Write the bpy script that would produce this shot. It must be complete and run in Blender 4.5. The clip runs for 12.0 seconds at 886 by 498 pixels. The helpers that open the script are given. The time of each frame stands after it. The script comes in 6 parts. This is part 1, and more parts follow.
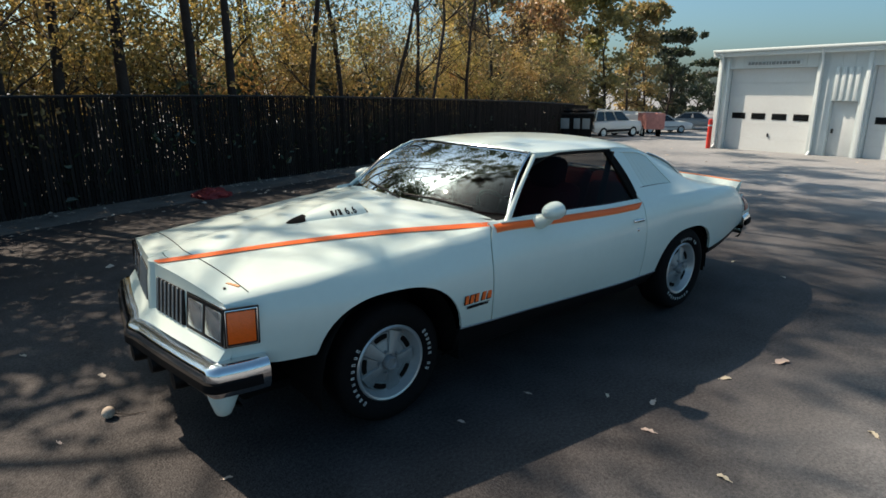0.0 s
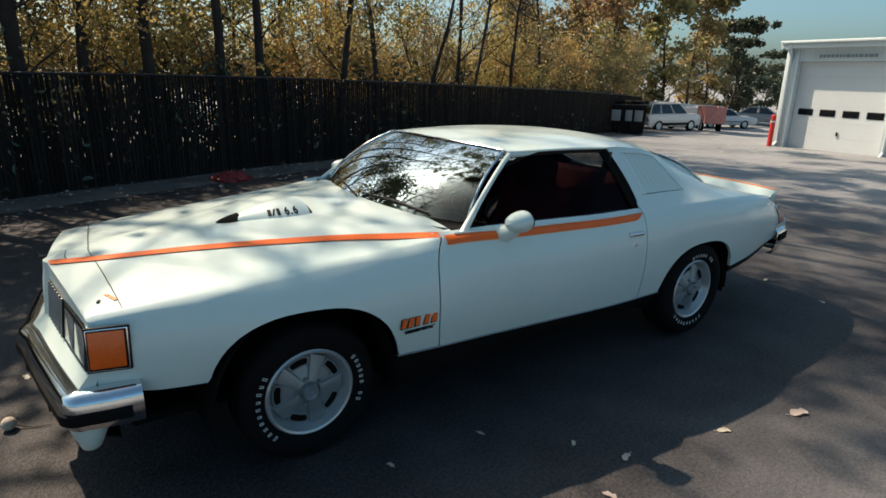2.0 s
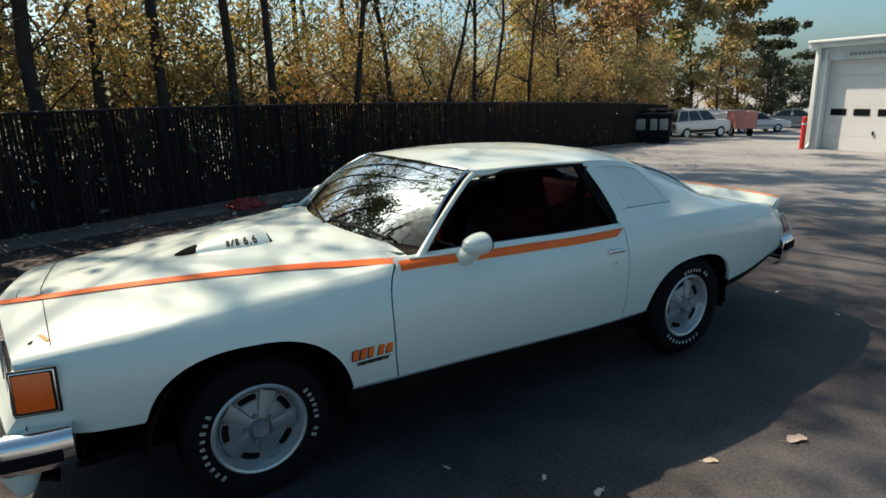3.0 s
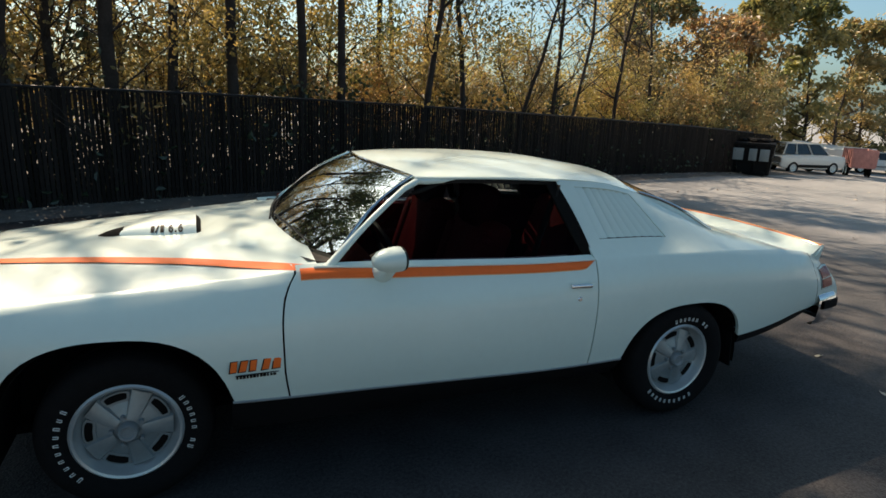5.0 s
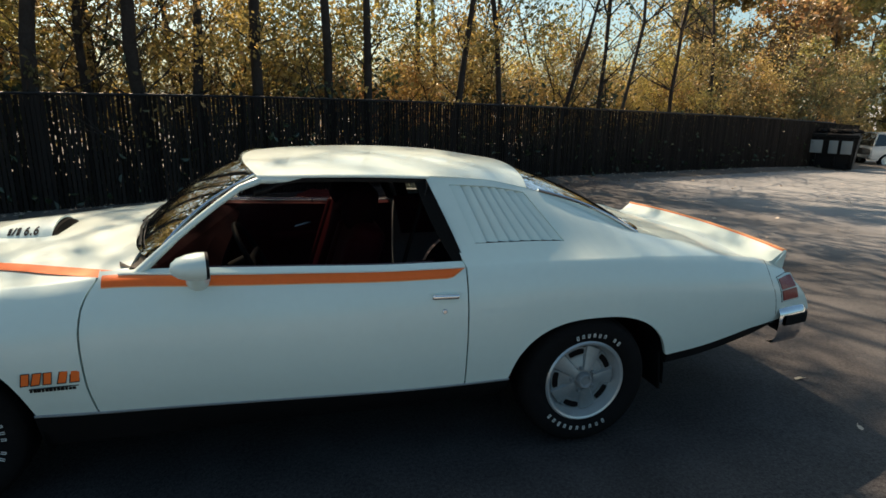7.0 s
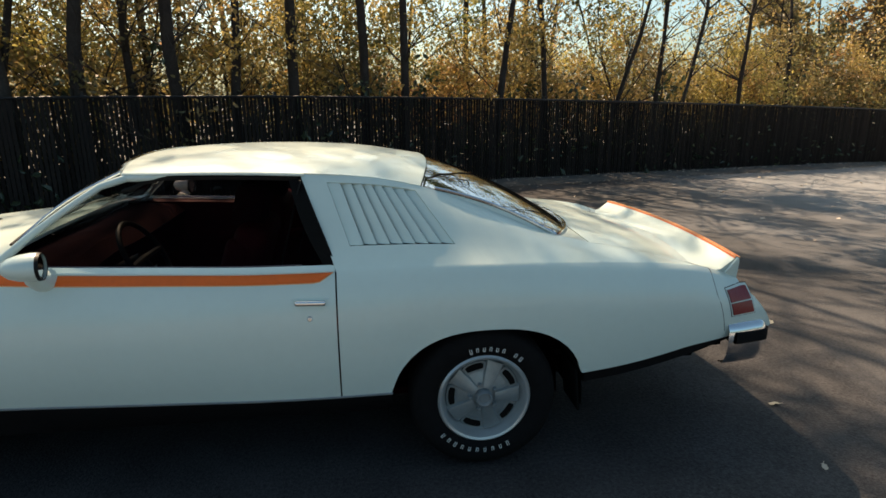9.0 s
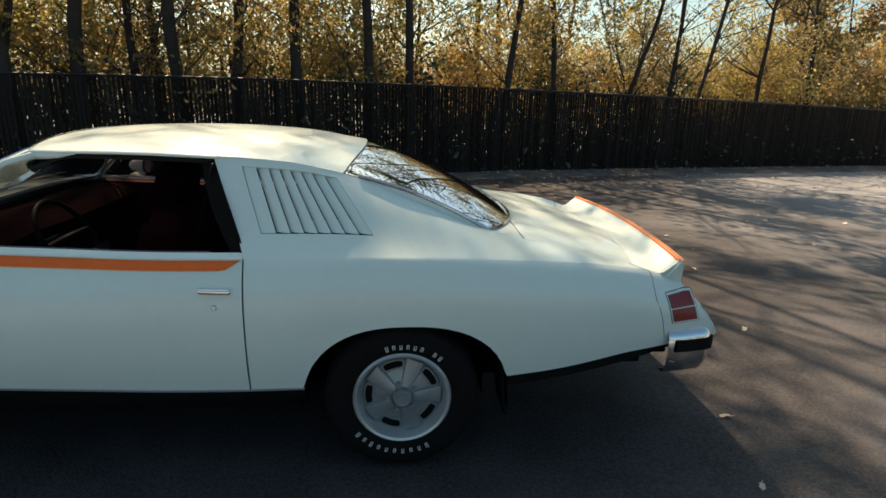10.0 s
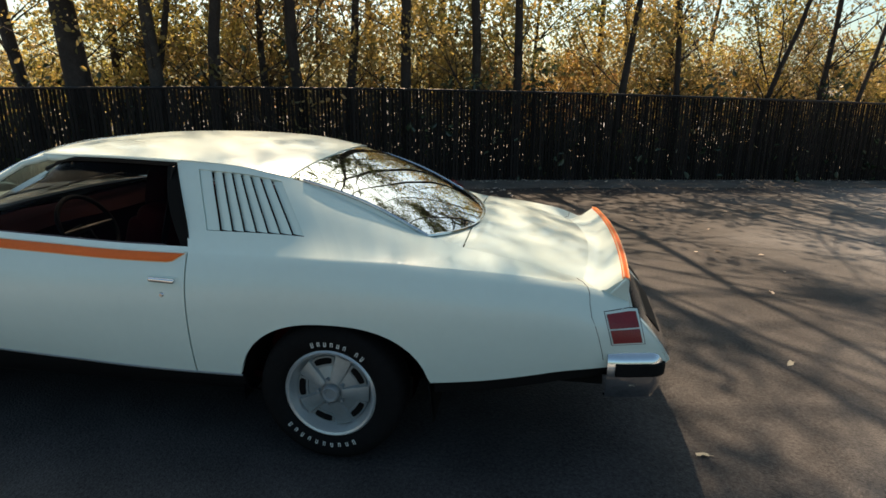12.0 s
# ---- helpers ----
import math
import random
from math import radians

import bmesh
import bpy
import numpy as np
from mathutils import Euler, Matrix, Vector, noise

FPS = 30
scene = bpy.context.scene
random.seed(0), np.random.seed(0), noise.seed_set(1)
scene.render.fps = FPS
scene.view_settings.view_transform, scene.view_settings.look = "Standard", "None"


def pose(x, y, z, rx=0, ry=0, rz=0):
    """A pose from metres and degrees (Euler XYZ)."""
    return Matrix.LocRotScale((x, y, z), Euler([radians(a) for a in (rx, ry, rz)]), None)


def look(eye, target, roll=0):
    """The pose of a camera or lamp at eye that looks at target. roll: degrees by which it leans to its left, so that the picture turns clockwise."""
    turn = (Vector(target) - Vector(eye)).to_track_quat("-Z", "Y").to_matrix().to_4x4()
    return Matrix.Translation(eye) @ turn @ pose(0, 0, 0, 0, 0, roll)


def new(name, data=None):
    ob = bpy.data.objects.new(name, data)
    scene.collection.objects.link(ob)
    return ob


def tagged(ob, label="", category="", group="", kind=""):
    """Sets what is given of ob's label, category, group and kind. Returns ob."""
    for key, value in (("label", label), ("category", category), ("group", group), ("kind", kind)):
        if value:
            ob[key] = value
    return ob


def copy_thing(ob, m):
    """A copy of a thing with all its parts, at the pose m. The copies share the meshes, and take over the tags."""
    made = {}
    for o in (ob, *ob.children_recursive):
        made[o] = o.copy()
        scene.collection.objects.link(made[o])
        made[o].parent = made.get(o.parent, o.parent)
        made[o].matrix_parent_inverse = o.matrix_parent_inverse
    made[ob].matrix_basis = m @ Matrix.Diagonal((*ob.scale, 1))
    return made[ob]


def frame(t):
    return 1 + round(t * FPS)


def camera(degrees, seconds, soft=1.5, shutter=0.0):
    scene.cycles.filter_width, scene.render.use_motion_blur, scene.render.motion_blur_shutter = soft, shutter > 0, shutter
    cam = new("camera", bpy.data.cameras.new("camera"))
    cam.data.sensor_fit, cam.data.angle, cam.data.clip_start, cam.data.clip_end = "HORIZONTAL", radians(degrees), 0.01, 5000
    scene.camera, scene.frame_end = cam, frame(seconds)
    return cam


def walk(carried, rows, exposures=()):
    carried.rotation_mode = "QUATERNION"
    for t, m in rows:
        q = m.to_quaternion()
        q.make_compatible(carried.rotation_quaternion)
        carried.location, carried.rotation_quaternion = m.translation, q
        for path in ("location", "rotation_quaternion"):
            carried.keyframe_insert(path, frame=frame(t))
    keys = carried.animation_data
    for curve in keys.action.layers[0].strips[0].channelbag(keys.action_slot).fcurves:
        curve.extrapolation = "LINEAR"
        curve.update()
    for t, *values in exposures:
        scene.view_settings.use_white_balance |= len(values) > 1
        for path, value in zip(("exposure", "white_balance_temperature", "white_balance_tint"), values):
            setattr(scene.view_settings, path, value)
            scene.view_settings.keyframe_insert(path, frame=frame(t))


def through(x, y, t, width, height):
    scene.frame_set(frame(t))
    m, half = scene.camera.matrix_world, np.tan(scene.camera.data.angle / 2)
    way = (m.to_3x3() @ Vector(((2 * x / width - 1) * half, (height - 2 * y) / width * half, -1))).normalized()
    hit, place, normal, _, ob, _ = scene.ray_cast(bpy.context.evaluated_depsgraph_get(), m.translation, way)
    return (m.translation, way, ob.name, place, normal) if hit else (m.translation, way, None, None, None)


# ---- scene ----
# ---- camera ----
cam = camera(73.84, 12.0, soft=1.6)
TINT, SKY, SUN = -11.5, 0.0495, 2.7
PATH = [
    (0, -3.004, -3.218, 1.752, -39.63, -15.34, 0.08),
    (0.5, -2.835, -3.160, 1.728, -39.75, -17.67, -0.01),
    (1, -2.613, -3.190, 1.732, -39.24, -18.01, -0.72),
    (1.5, -2.438, -3.186, 1.742, -37.24, -17.45, 1.23),
    (2, -2.261, -3.141, 1.749, -34.20, -16.60, -1.17),
    (2.5, -2.075, -3.155, 1.748, -33.13, -15.83, 0.50),
    (3, -1.878, -3.241, 1.751, -31.55, -14.92, 1.64),
    (3.5, -1.718, -3.270, 1.754, -28.55, -14.34, 0.60),
    (3.7, -1.661, -3.270, 1.748, -27.87, -14.28, 0.31),
    (5.3, -0.889, -3.272, 1.694, -20.92, -14.51, -2.03),
    (5.5, -0.778, -3.249, 1.690, -20.68, -15.11, -0.60),
    (6, -0.527, -3.238, 1.688, -19.25, -15.36, -1.07),
    (6.5, -0.289, -3.297, 1.699, -18.16, -15.09, -0.20),
    (7, -0.001, -3.320, 1.691, -14.93, -14.53, -0.99),
    (7.2, 0.076, -3.330, 1.687, -14.40, -14.12, 1.09),
    (9, 0.896, -3.278, 1.664, -7.56, -14.78, 0.24),
    (9.5, 1.110, -3.212, 1.655, -5.79, -15.47, -2.75),
    (10, 1.325, -3.201, 1.648, -5.26, -15.78, -1.37),
    (10.5, 1.565, -3.245, 1.667, -3.14, -15.71, -1.70),
    (11, 1.784, -3.244, 1.669, -0.79, -14.76, -1.14),
    (11.5, 2.007, -3.203, 1.681, 1.85, -14.32, -1.07),
    (12, 2.251, -3.202, 1.667, 8.94, -15.37, -0.38),
]
walk(cam, [(t, pose(x, y, z, 90 + pitch, roll, yaw)) for t, x, y, z, yaw, pitch, roll in PATH], [(0.0, 1.70, 6180, TINT - 4), (3.5, 1.78, 6600, TINT - 3.5), (6.5, 1.92, 7080, TINT - 2.5), (12.0, 2.08, 7620, TINT - 1)])

# ---- light ----
SUN_WAY = Vector((0.27, -0.79, -1.0)).normalized()   # the way the sunlight travels
world = bpy.data.worlds.new("sky")
scene.world = world
world.use_nodes = True
wn, wl = world.node_tree.nodes, world.node_tree.links
sky = wn.new("ShaderNodeTexSky")
sky.sky_type, sky.sun_disc = "NISHITA", False
sky.sun_elevation = math.asin(-SUN_WAY.z)
sky.sun_rotation = math.atan2(-SUN_WAY.x, -SUN_WAY.y)
sky.air_density, sky.dust_density, sky.ozone_density = 0.8, 3.0, 4.0
wn["Background"].inputs["Strength"].default_value = SKY
wl.new(sky.outputs["Color"], wn["Background"].inputs["Color"])
sun = new("sun", bpy.data.lights.new("sun", "SUN"))
sun.data.energy, sun.data.angle, sun.data.color = SUN, radians(0.55), (1.0, 0.69, 0.59)
sun.matrix_world = look((0, 0, 30), Vector((0, 0, 30)) + SUN_WAY)


# ---- materials ----
def material(name, base, rough=0.5, metal=0.0, vary=0.0, scale=8.0, fine=60.0, bump=0.0, coat=0.0, tint=None, emit=0.0, islands=False, pieces=False, spec=0.5):
    """A principled material with colour variation at two scales and fine relief."""
    m = bpy.data.materials.new(name)
    m.use_nodes = True
    n, l = m.node_tree.nodes, m.node_tree.links
    b = n["Principled BSDF"]
    b.inputs["Roughness"].default_value, b.inputs["Metallic"].default_value = rough, metal
    b.inputs["Coat Weight"].default_value = coat
    b.inputs["Coat Roughness"].default_value = 0.04
    b.inputs["Specular IOR Level"].default_value = spec
    b.inputs["Base Color"].default_value = (*base, 1)
    if emit:
        b.inputs["Emission Color"].default_value, b.inputs["Emission Strength"].default_value = (*base, 1), emit
    if vary or bump:
        co = n.new("ShaderNodeTexCoord")
        big, small = n.new("ShaderNodeTexNoise"), n.new("ShaderNodeTexNoise")
        big.inputs["Scale"].default_value, small.inputs["Scale"].default_value = scale, fine
        big.inputs["Detail"].default_value, small.inputs["Detail"].default_value = 4, 3
        for t in (big, small):
            l.new(co.outputs["Object"], t.inputs["Vector"])
        mix = n.new("ShaderNodeMath")
        mix.operation = "MULTIPLY_ADD"
        l.new(small.outputs["Fac"], mix.inputs[0])
        mix.inputs[1].default_value = 0.45
        add = n.new("ShaderNodeMath")
        add.operation = "MULTIPLY"
        l.new(big.outputs["Fac"], add.inputs[0])
        add.inputs[1].default_value = 0.55
        l.new(add.outputs[0], mix.inputs[2])
        ramp = n.new("ShaderNodeValToRGB")
        lo = tint if tint else tuple(c * (1 - vary) for c in base)
        hi = tuple(min(1.0, c * (1 + vary * 0.6)) for c in base)
        ramp.color_ramp.elements[0].color, ramp.color_ramp.elements[1].color = (*lo, 1), (*hi, 1)
        ramp.color_ramp.elements[0].position, ramp.color_ramp.elements[1].position = 0.32, 0.68
        src = mix.outputs[0]
        if islands or pieces:
            rnd = n.new("ShaderNodeNewGeometry").outputs["Random Per Island"] if islands else n.new("ShaderNodeObjectInfo").outputs["Random"]
            blend = n.new("ShaderNodeMath")
            blend.operation = "MULTIPLY_ADD"
            l.new(rnd, blend.inputs[0])
            blend.inputs[1].default_value = 0.5
            half = n.new("ShaderNodeMath")
            half.operation = "MULTIPLY"
            l.new(src, half.inputs[0])
            half.inputs[1].default_value = 0.5
            l.new(half.outputs[0], blend.inputs[2])
            src = blend.outputs[0]
        l.new(src, ramp.inputs["Fac"])
        l.new(ramp.outputs["Color"], b.inputs["Base Color"])
        if bump:
            bp = n.new("ShaderNodeBump")
            bp.inputs["Strength"].default_value, bp.inputs["Distance"].default_value = bump, 0.01
            l.new(small.outputs["Fac"], bp.inputs["Height"])
            l.new(bp.outputs["Normal"], b.inputs["Normal"])
    return m


def glass_material(name, tint, ior=1.5):
    """A thin pane: tinted see-through with a mirror gloss that grows at grazing angles."""
    m = bpy.data.materials.new(name)
    m.use_nodes = True
    n, l = m.node_tree.nodes, m.node_tree.links
    n.remove(n["Principled BSDF"])
    see, gloss, mix, fres = n.new("ShaderNodeBsdfTransparent"), n.new("ShaderNodeBsdfGlossy"), n.new("ShaderNodeMixShader"), n.new("ShaderNodeFresnel")
    see.inputs["Color"].default_value = (*tint, 1)
    gloss.inputs["Roughness"].default_value = 0.015
    fres.inputs["IOR"].default_value = ior
    l.new(fres.outputs[0], mix.inputs[0])
    l.new(see.outputs[0], mix.inputs[1])
    l.new(gloss.outputs[0], mix.inputs[2])
    l.new(mix.outputs[0], n["Material Output"].inputs["Surface"])
    return m


def leaf_material(name, colours, through=0.5):
    """Leaves: each one takes a colour of its own and lets light through."""
    m = bpy.data.materials.new(name)
    m.use_nodes = True
    n, l = m.node_tree.nodes, m.node_tree.links
    n.remove(n["Principled BSDF"])
    geo, ramp = n.new("ShaderNodeNewGeometry"), n.new("ShaderNodeValToRGB")
    # sprays of one colour lie together: half of a leaf's colour follows where it hangs
    co, spray, share, half = n.new("ShaderNodeTexCoord"), n.new("ShaderNodeTexNoise"), n.new("ShaderNodeMapRange"), n.new("ShaderNodeMix")
    spray.inputs["Scale"].default_value, spray.inputs["Detail"].default_value = 1.4, 2
    l.new(co.outputs["Object"], spray.inputs["Vector"])
    share.inputs["From Min"].default_value, share.inputs["From Max"].default_value = 0.32, 0.68
    l.new(spray.outputs["Fac"], share.inputs["Value"])
    half.inputs[0].default_value = 0.62
    l.new(geo.outputs["Random Per Island"], half.inputs[2])
    l.new(share.outputs["Result"], half.inputs[3])
    l.new(half.outputs[0], ramp.inputs["Fac"])
    e = ramp.color_ramp.elements
    while len(e) < len(colours):
        e.new(0.5)
    for i, c in enumerate(colours):
        e[i].position, e[i].color = i / (len(colours) - 1), (*c, 1)
    hue, info, mul = n.new("ShaderNodeHueSaturation"), n.new("ShaderNodeObjectInfo"), n.new("ShaderNodeMapRange")
    l.new(info.outputs["Random"], mul.inputs["Value"])
    mul.inputs["To Min"].default_value, mul.inputs["To Max"].default_value = 0.47, 0.53
    hue.inputs["Saturation"].default_value = 0.86
    l.new(mul.outputs[0], hue.inputs["Hue"])
    l.new(ramp.outputs["Color"], hue.inputs["Color"])
    d, t, g, mix, mix2 = n.new("ShaderNodeBsdfDiffuse"), n.new("ShaderNodeBsdfTranslucent"), n.new("ShaderNodeBsdfGlossy"), n.new("ShaderNodeMixShader"), n.new("ShaderNodeMixShader")
    g.inputs["Roughness"].default_value = 0.45
    mix.inputs[0].default_value, mix2.inputs[0].default_value = through, 0.06
    l.new(hue.outputs[0], d.inputs["Color"])
    l.new(hue.outputs[0], t.inputs["Color"])
    l.new(d.outputs[0], mix.inputs[1])
    l.new(t.outputs[0], mix.inputs[2])
    l.new(mix.outputs[0], mix2.inputs[1])
    l.new(g.outputs[0], mix2.inputs[2])
    l.new(mix2.outputs[0], n["Material Output"].inputs["Surface"])
    return m


def asphalt_material():
    """Old asphalt: grey with aggregate speckle, tar-dark and bleached patches, sunlit ground painted paler."""
    m = bpy.data.materials.new("asphalt")
    m.use_nodes = True
    n, l = m.node_tree.nodes, m.node_tree.links
    b = n["Principled BSDF"]
    co = n.new("ShaderNodeTexCoord")
    noises = []
    for sc, det in ((0.35, 5), (3.0, 5), (55.0, 2), (150.0, 3)):
        t = n.new("ShaderNodeTexNoise")
        t.inputs["Scale"].default_value, t.inputs["Detail"].default_value = sc, det
        l.new(co.outputs["Object"], t.inputs["Vector"])
        noises.append(t)
    vor = n.new("ShaderNodeTexVoronoi")
    vor.inputs["Scale"].default_value = 95.0
    l.new(co.outputs["Object"], vor.inputs["Vector"])
    s = None
    for t, w in zip(noises, (0.30, 0.30, 0.52, 0.58)):
        k = n.new("ShaderNodeMath")
        k.operation = "MULTIPLY_ADD"
        l.new(t.outputs["Fac"], k.inputs[0])
        k.inputs[1].default_value = w
        if s:
            l.new(s, k.inputs[2])
        else:
            k.inputs[2].default_value = -0.35
        s = k.outputs[0]
    ramp = n.new("ShaderNodeValToRGB")
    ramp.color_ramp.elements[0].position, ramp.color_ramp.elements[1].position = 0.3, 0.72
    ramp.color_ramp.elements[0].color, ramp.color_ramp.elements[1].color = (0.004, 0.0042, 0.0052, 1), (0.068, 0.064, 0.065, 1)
    l.new(s, ramp.inputs["Fac"])
    # sunlight put into the colour: a paler tone towards the garage
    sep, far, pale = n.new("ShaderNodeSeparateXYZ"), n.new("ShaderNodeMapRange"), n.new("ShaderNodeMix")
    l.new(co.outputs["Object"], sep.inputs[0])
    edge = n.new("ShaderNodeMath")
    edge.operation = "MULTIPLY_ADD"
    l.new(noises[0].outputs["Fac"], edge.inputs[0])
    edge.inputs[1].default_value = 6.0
    # unseen side of the lot made paler too, to bounce light onto the car
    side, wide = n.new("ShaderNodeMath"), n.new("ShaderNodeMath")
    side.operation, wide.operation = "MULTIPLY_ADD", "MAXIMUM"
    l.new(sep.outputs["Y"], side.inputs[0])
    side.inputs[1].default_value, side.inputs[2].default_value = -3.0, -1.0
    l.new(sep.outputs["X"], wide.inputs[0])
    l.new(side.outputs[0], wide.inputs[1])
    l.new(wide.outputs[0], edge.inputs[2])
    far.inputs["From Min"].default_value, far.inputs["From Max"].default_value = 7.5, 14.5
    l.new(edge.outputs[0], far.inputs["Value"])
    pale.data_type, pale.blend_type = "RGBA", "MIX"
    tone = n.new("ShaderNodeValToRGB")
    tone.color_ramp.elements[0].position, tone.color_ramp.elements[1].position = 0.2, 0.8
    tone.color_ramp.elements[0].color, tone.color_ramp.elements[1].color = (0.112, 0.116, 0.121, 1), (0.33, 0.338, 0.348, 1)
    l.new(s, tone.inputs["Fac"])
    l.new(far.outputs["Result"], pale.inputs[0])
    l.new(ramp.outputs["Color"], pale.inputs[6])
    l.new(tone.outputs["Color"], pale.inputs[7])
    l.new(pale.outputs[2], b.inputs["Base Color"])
    b.inputs["Roughness"].default_value = 0.75
    b.inputs["Specular IOR Level"].default_value = 0.3
    bp = n.new("ShaderNodeBump")
    bp.inputs["Strength"].default_value, bp.inputs["Distance"].default_value = 0.5, 0.006
    l.new(vor.outputs["Distance"], bp.inputs["Height"])
    l.new(bp.outputs["Normal"], b.inputs["Normal"])
    return m


PAINT = material("white_car_paint", (0.59, 0.69, 0.65), 0.34, vary=0.03, scale=2.0, fine=25, coat=0.6, spec=0.4)
ORANGE = material("orange_stripe_paint", (0.74, 0.135, 0.018), 0.45, vary=0.08, coat=0.12, spec=0.3)
ORANGE_EDGE = material("pale_orange_edge_paint", (0.8, 0.42, 0.2), 0.35, vary=0.05, coat=0.6)
CHROME = material("chrome", (0.72, 0.74, 0.76), 0.09, 1.0, vary=0.08, scale=9, fine=70, bump=0.02)
STEEL = material("painted_silver_wheel", (0.25, 0.28, 0.29), 0.35, 0.35, vary=0.1, scale=20)
BRIGHT = material("polished_trim_ring", (0.48, 0.51, 0.52), 0.28, 0.5, vary=0.06, scale=15)
RUBBER = material("black_rubber", (0.008, 0.008, 0.0085), 0.8, vary=0.25, scale=30, fine=120, bump=0.15, spec=0.08)
BLACK = material("black_trim", (0.006, 0.006, 0.0065), 0.5, vary=0.2, spec=0.16)
UNDER = material("dark_underbody", (0.006, 0.006, 0.006), 0.9, vary=0.3, scale=6, bump=0.2, spec=0.1)
LETTER = material("white_tyre_letter", (0.66, 0.66, 0.64), 0.7, vary=0.15)
MAROON = material("maroon_vinyl", (0.055, 0.0045, 0.007), 0.55, vary=0.2, scale=12, fine=150, bump=0.12, spec=0.06)
MAROON_CLOTH = material("maroon_carpet", (0.015, 0.003, 0.004), 0.95, vary=0.3, scale=20, fine=200, bump=0.3, spec=0.03)
AMBER = material("amber_lens", (0.75, 0.12, 0.006), 0.18, vary=0.1, scale=40, fine=150, bump=0.25, coat=0.6)
RED_LENS = material("red_lens", (0.17, 0.004, 0.008), 0.3, vary=0.12, scale=40, fine=150, bump=0.25, coat=0.15)
LAMP = material("headlamp_lens", (0.62, 0.65, 0.66), 0.07, 0.7, vary=0.25, scale=14, fine=90, bump=0.12, coat=1.0)
WINDSHIELD = glass_material("windshield_glass", (0.30, 0.34, 0.33), 1.24)
SIDE_GLASS = glass_material("tinted_side_glass", (0.48, 0.42, 0.42), 1.09)
REAR_GLASS = glass_material("rear_glass", (0.36, 0.41, 0.40), 1.42)
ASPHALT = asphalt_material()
DIRT = material("leaf_strewn_dirt", (0.13, 0.115, 0.10), 0.95, vary=0.5, scale=3, fine=30, bump=0.8)
SLAT = material("black_fence_slat", (0.020, 0.0165, 0.015), 0.8, vary=0.4, scale=4, fine=40, pieces=True, spec=0.06)
SLAT_FAR = material("black_fence_slat_far", (0.020, 0.0165, 0.015), 0.8, vary=0.4, scale=4, fine=40, islands=True, spec=0.06)
RAIL = material("black_fence_post", (0.02, 0.02, 0.021), 0.5, 0.3, vary=0.3)
BARK = material("grey_brown_bark", (0.040, 0.031, 0.026), 0.95, vary=0.55, scale=5, fine=28, bump=1.0)
BARK_PALE = material("pale_bark", (0.06, 0.05, 0.042), 0.95, vary=0.5, scale=5, fine=28, bump=1.0)
LEAF_GOLD = leaf_material("golden_autumn_leaves", [(0.075, 0.08, 0.022), (0.25, 0.20, 0.04), (0.45, 0.31, 0.055), (0.60, 0.41, 0.075), (0.48, 0.25, 0.06)], 0.57)
LEAF_CANOPY = leaf_material("canopy_leaves", [(0.035, 0.055, 0.018), (0.07, 0.09, 0.025), (0.13, 0.13, 0.03)], 0.25)
LEAF_GREEN = leaf_material("green_turning_leaves", [(0.085, 0.105, 0.035), (0.19, 0.19, 0.05), (0.36, 0.28, 0.058), (0.48, 0.34, 0.075)], 0.57)
LEAF_DARK = leaf_material("dark_green_leaves", [(0.022, 0.036, 0.018), (0.04, 0.06, 0.022), (0.07, 0.085, 0.028)], 0.35)
LEAF_OLIVE = leaf_material("olive_brown_leaves", [(0.105, 0.105, 0.035), (0.22, 0.185, 0.055), (0.38, 0.26, 0.06), (0.50, 0.31, 0.08)], 0.57)
DRY = leaf_material("dry_fallen_leaf", [(0.34, 0.25, 0.16), (0.5, 0.42, 0.32), (0.6, 0.52, 0.42)], 0.15)
SIDING = material("white_metal_siding", (0.58, 0.65, 0.665), 0.5, vary=0.06, scale=1.5, fine=9)
DOOR_PAINT = material("white_sectional_door", (0.60, 0.64, 0.65), 0.5, vary=0.05, scale=1.2, fine=12)
DARK_PANE = material("dark_window_pane", (0.01, 0.012, 0.014), 0.08, coat=0.5)
SIGN = material("grey_sign_bar", (0.22, 0.25, 0.26), 0.6)
RED_PAINT = material("red_bollard_paint", (0.55, 0.03, 0.02), 0.5, vary=0.2)
RUST = material("faded_red_steel", (0.46, 0.21, 0.19), 0.7, vary=0.35, scale=4, fine=30, bump=0.2)
TARP = material("red_tarp", (0.20, 0.016, 0.018), 0.7, vary=0.3, scale=9, bump=0.4)
SUV_PAINT = material("white_suv_paint", (0.62, 0.63, 0.62), 0.4, vary=0.05, coat=0.5)
GREY_PAINT = material("grey_car_paint", (0.20, 0.22, 0.23), 0.35, vary=0.1, coat=0.6)
NUT = material("pale_dry_fruit", (0.5, 0.42, 0.33), 0.8, vary=0.3, scale=60, bump=0.2)


# ---- mesh helpers ----
def mesh_of(name, bm, mat, smooth=35.0):
    me = bpy.data.meshes.new(name)
    bm.normal_update()
    bm.to_mesh(me)
    bm.free()
    me.materials.append(mat)
    if smooth:
        me.shade_smooth()
        me.set_sharp_from_angle(angle=radians(smooth))
    return me


def part(name, bm, mat, parent=None, label="", smooth=35.0, kind=""):
    """Links a bmesh as one mesh object under a thing or a part."""
    ob = new(name, mesh_of(name, bm, mat, smooth))
    if parent:
        ob.parent = parent
    return tagged(ob, label=label, kind=kind)


def thing(name, x=0, y=0, z=0, label="", category="", group="", rz=0, kind=""):
    ob = new(name)
    ob.empty_display_size = 0.2
    ob.matrix_world = pose(x, y, z, 0, 0, rz)
    return tagged(ob, label, category, group, kind)


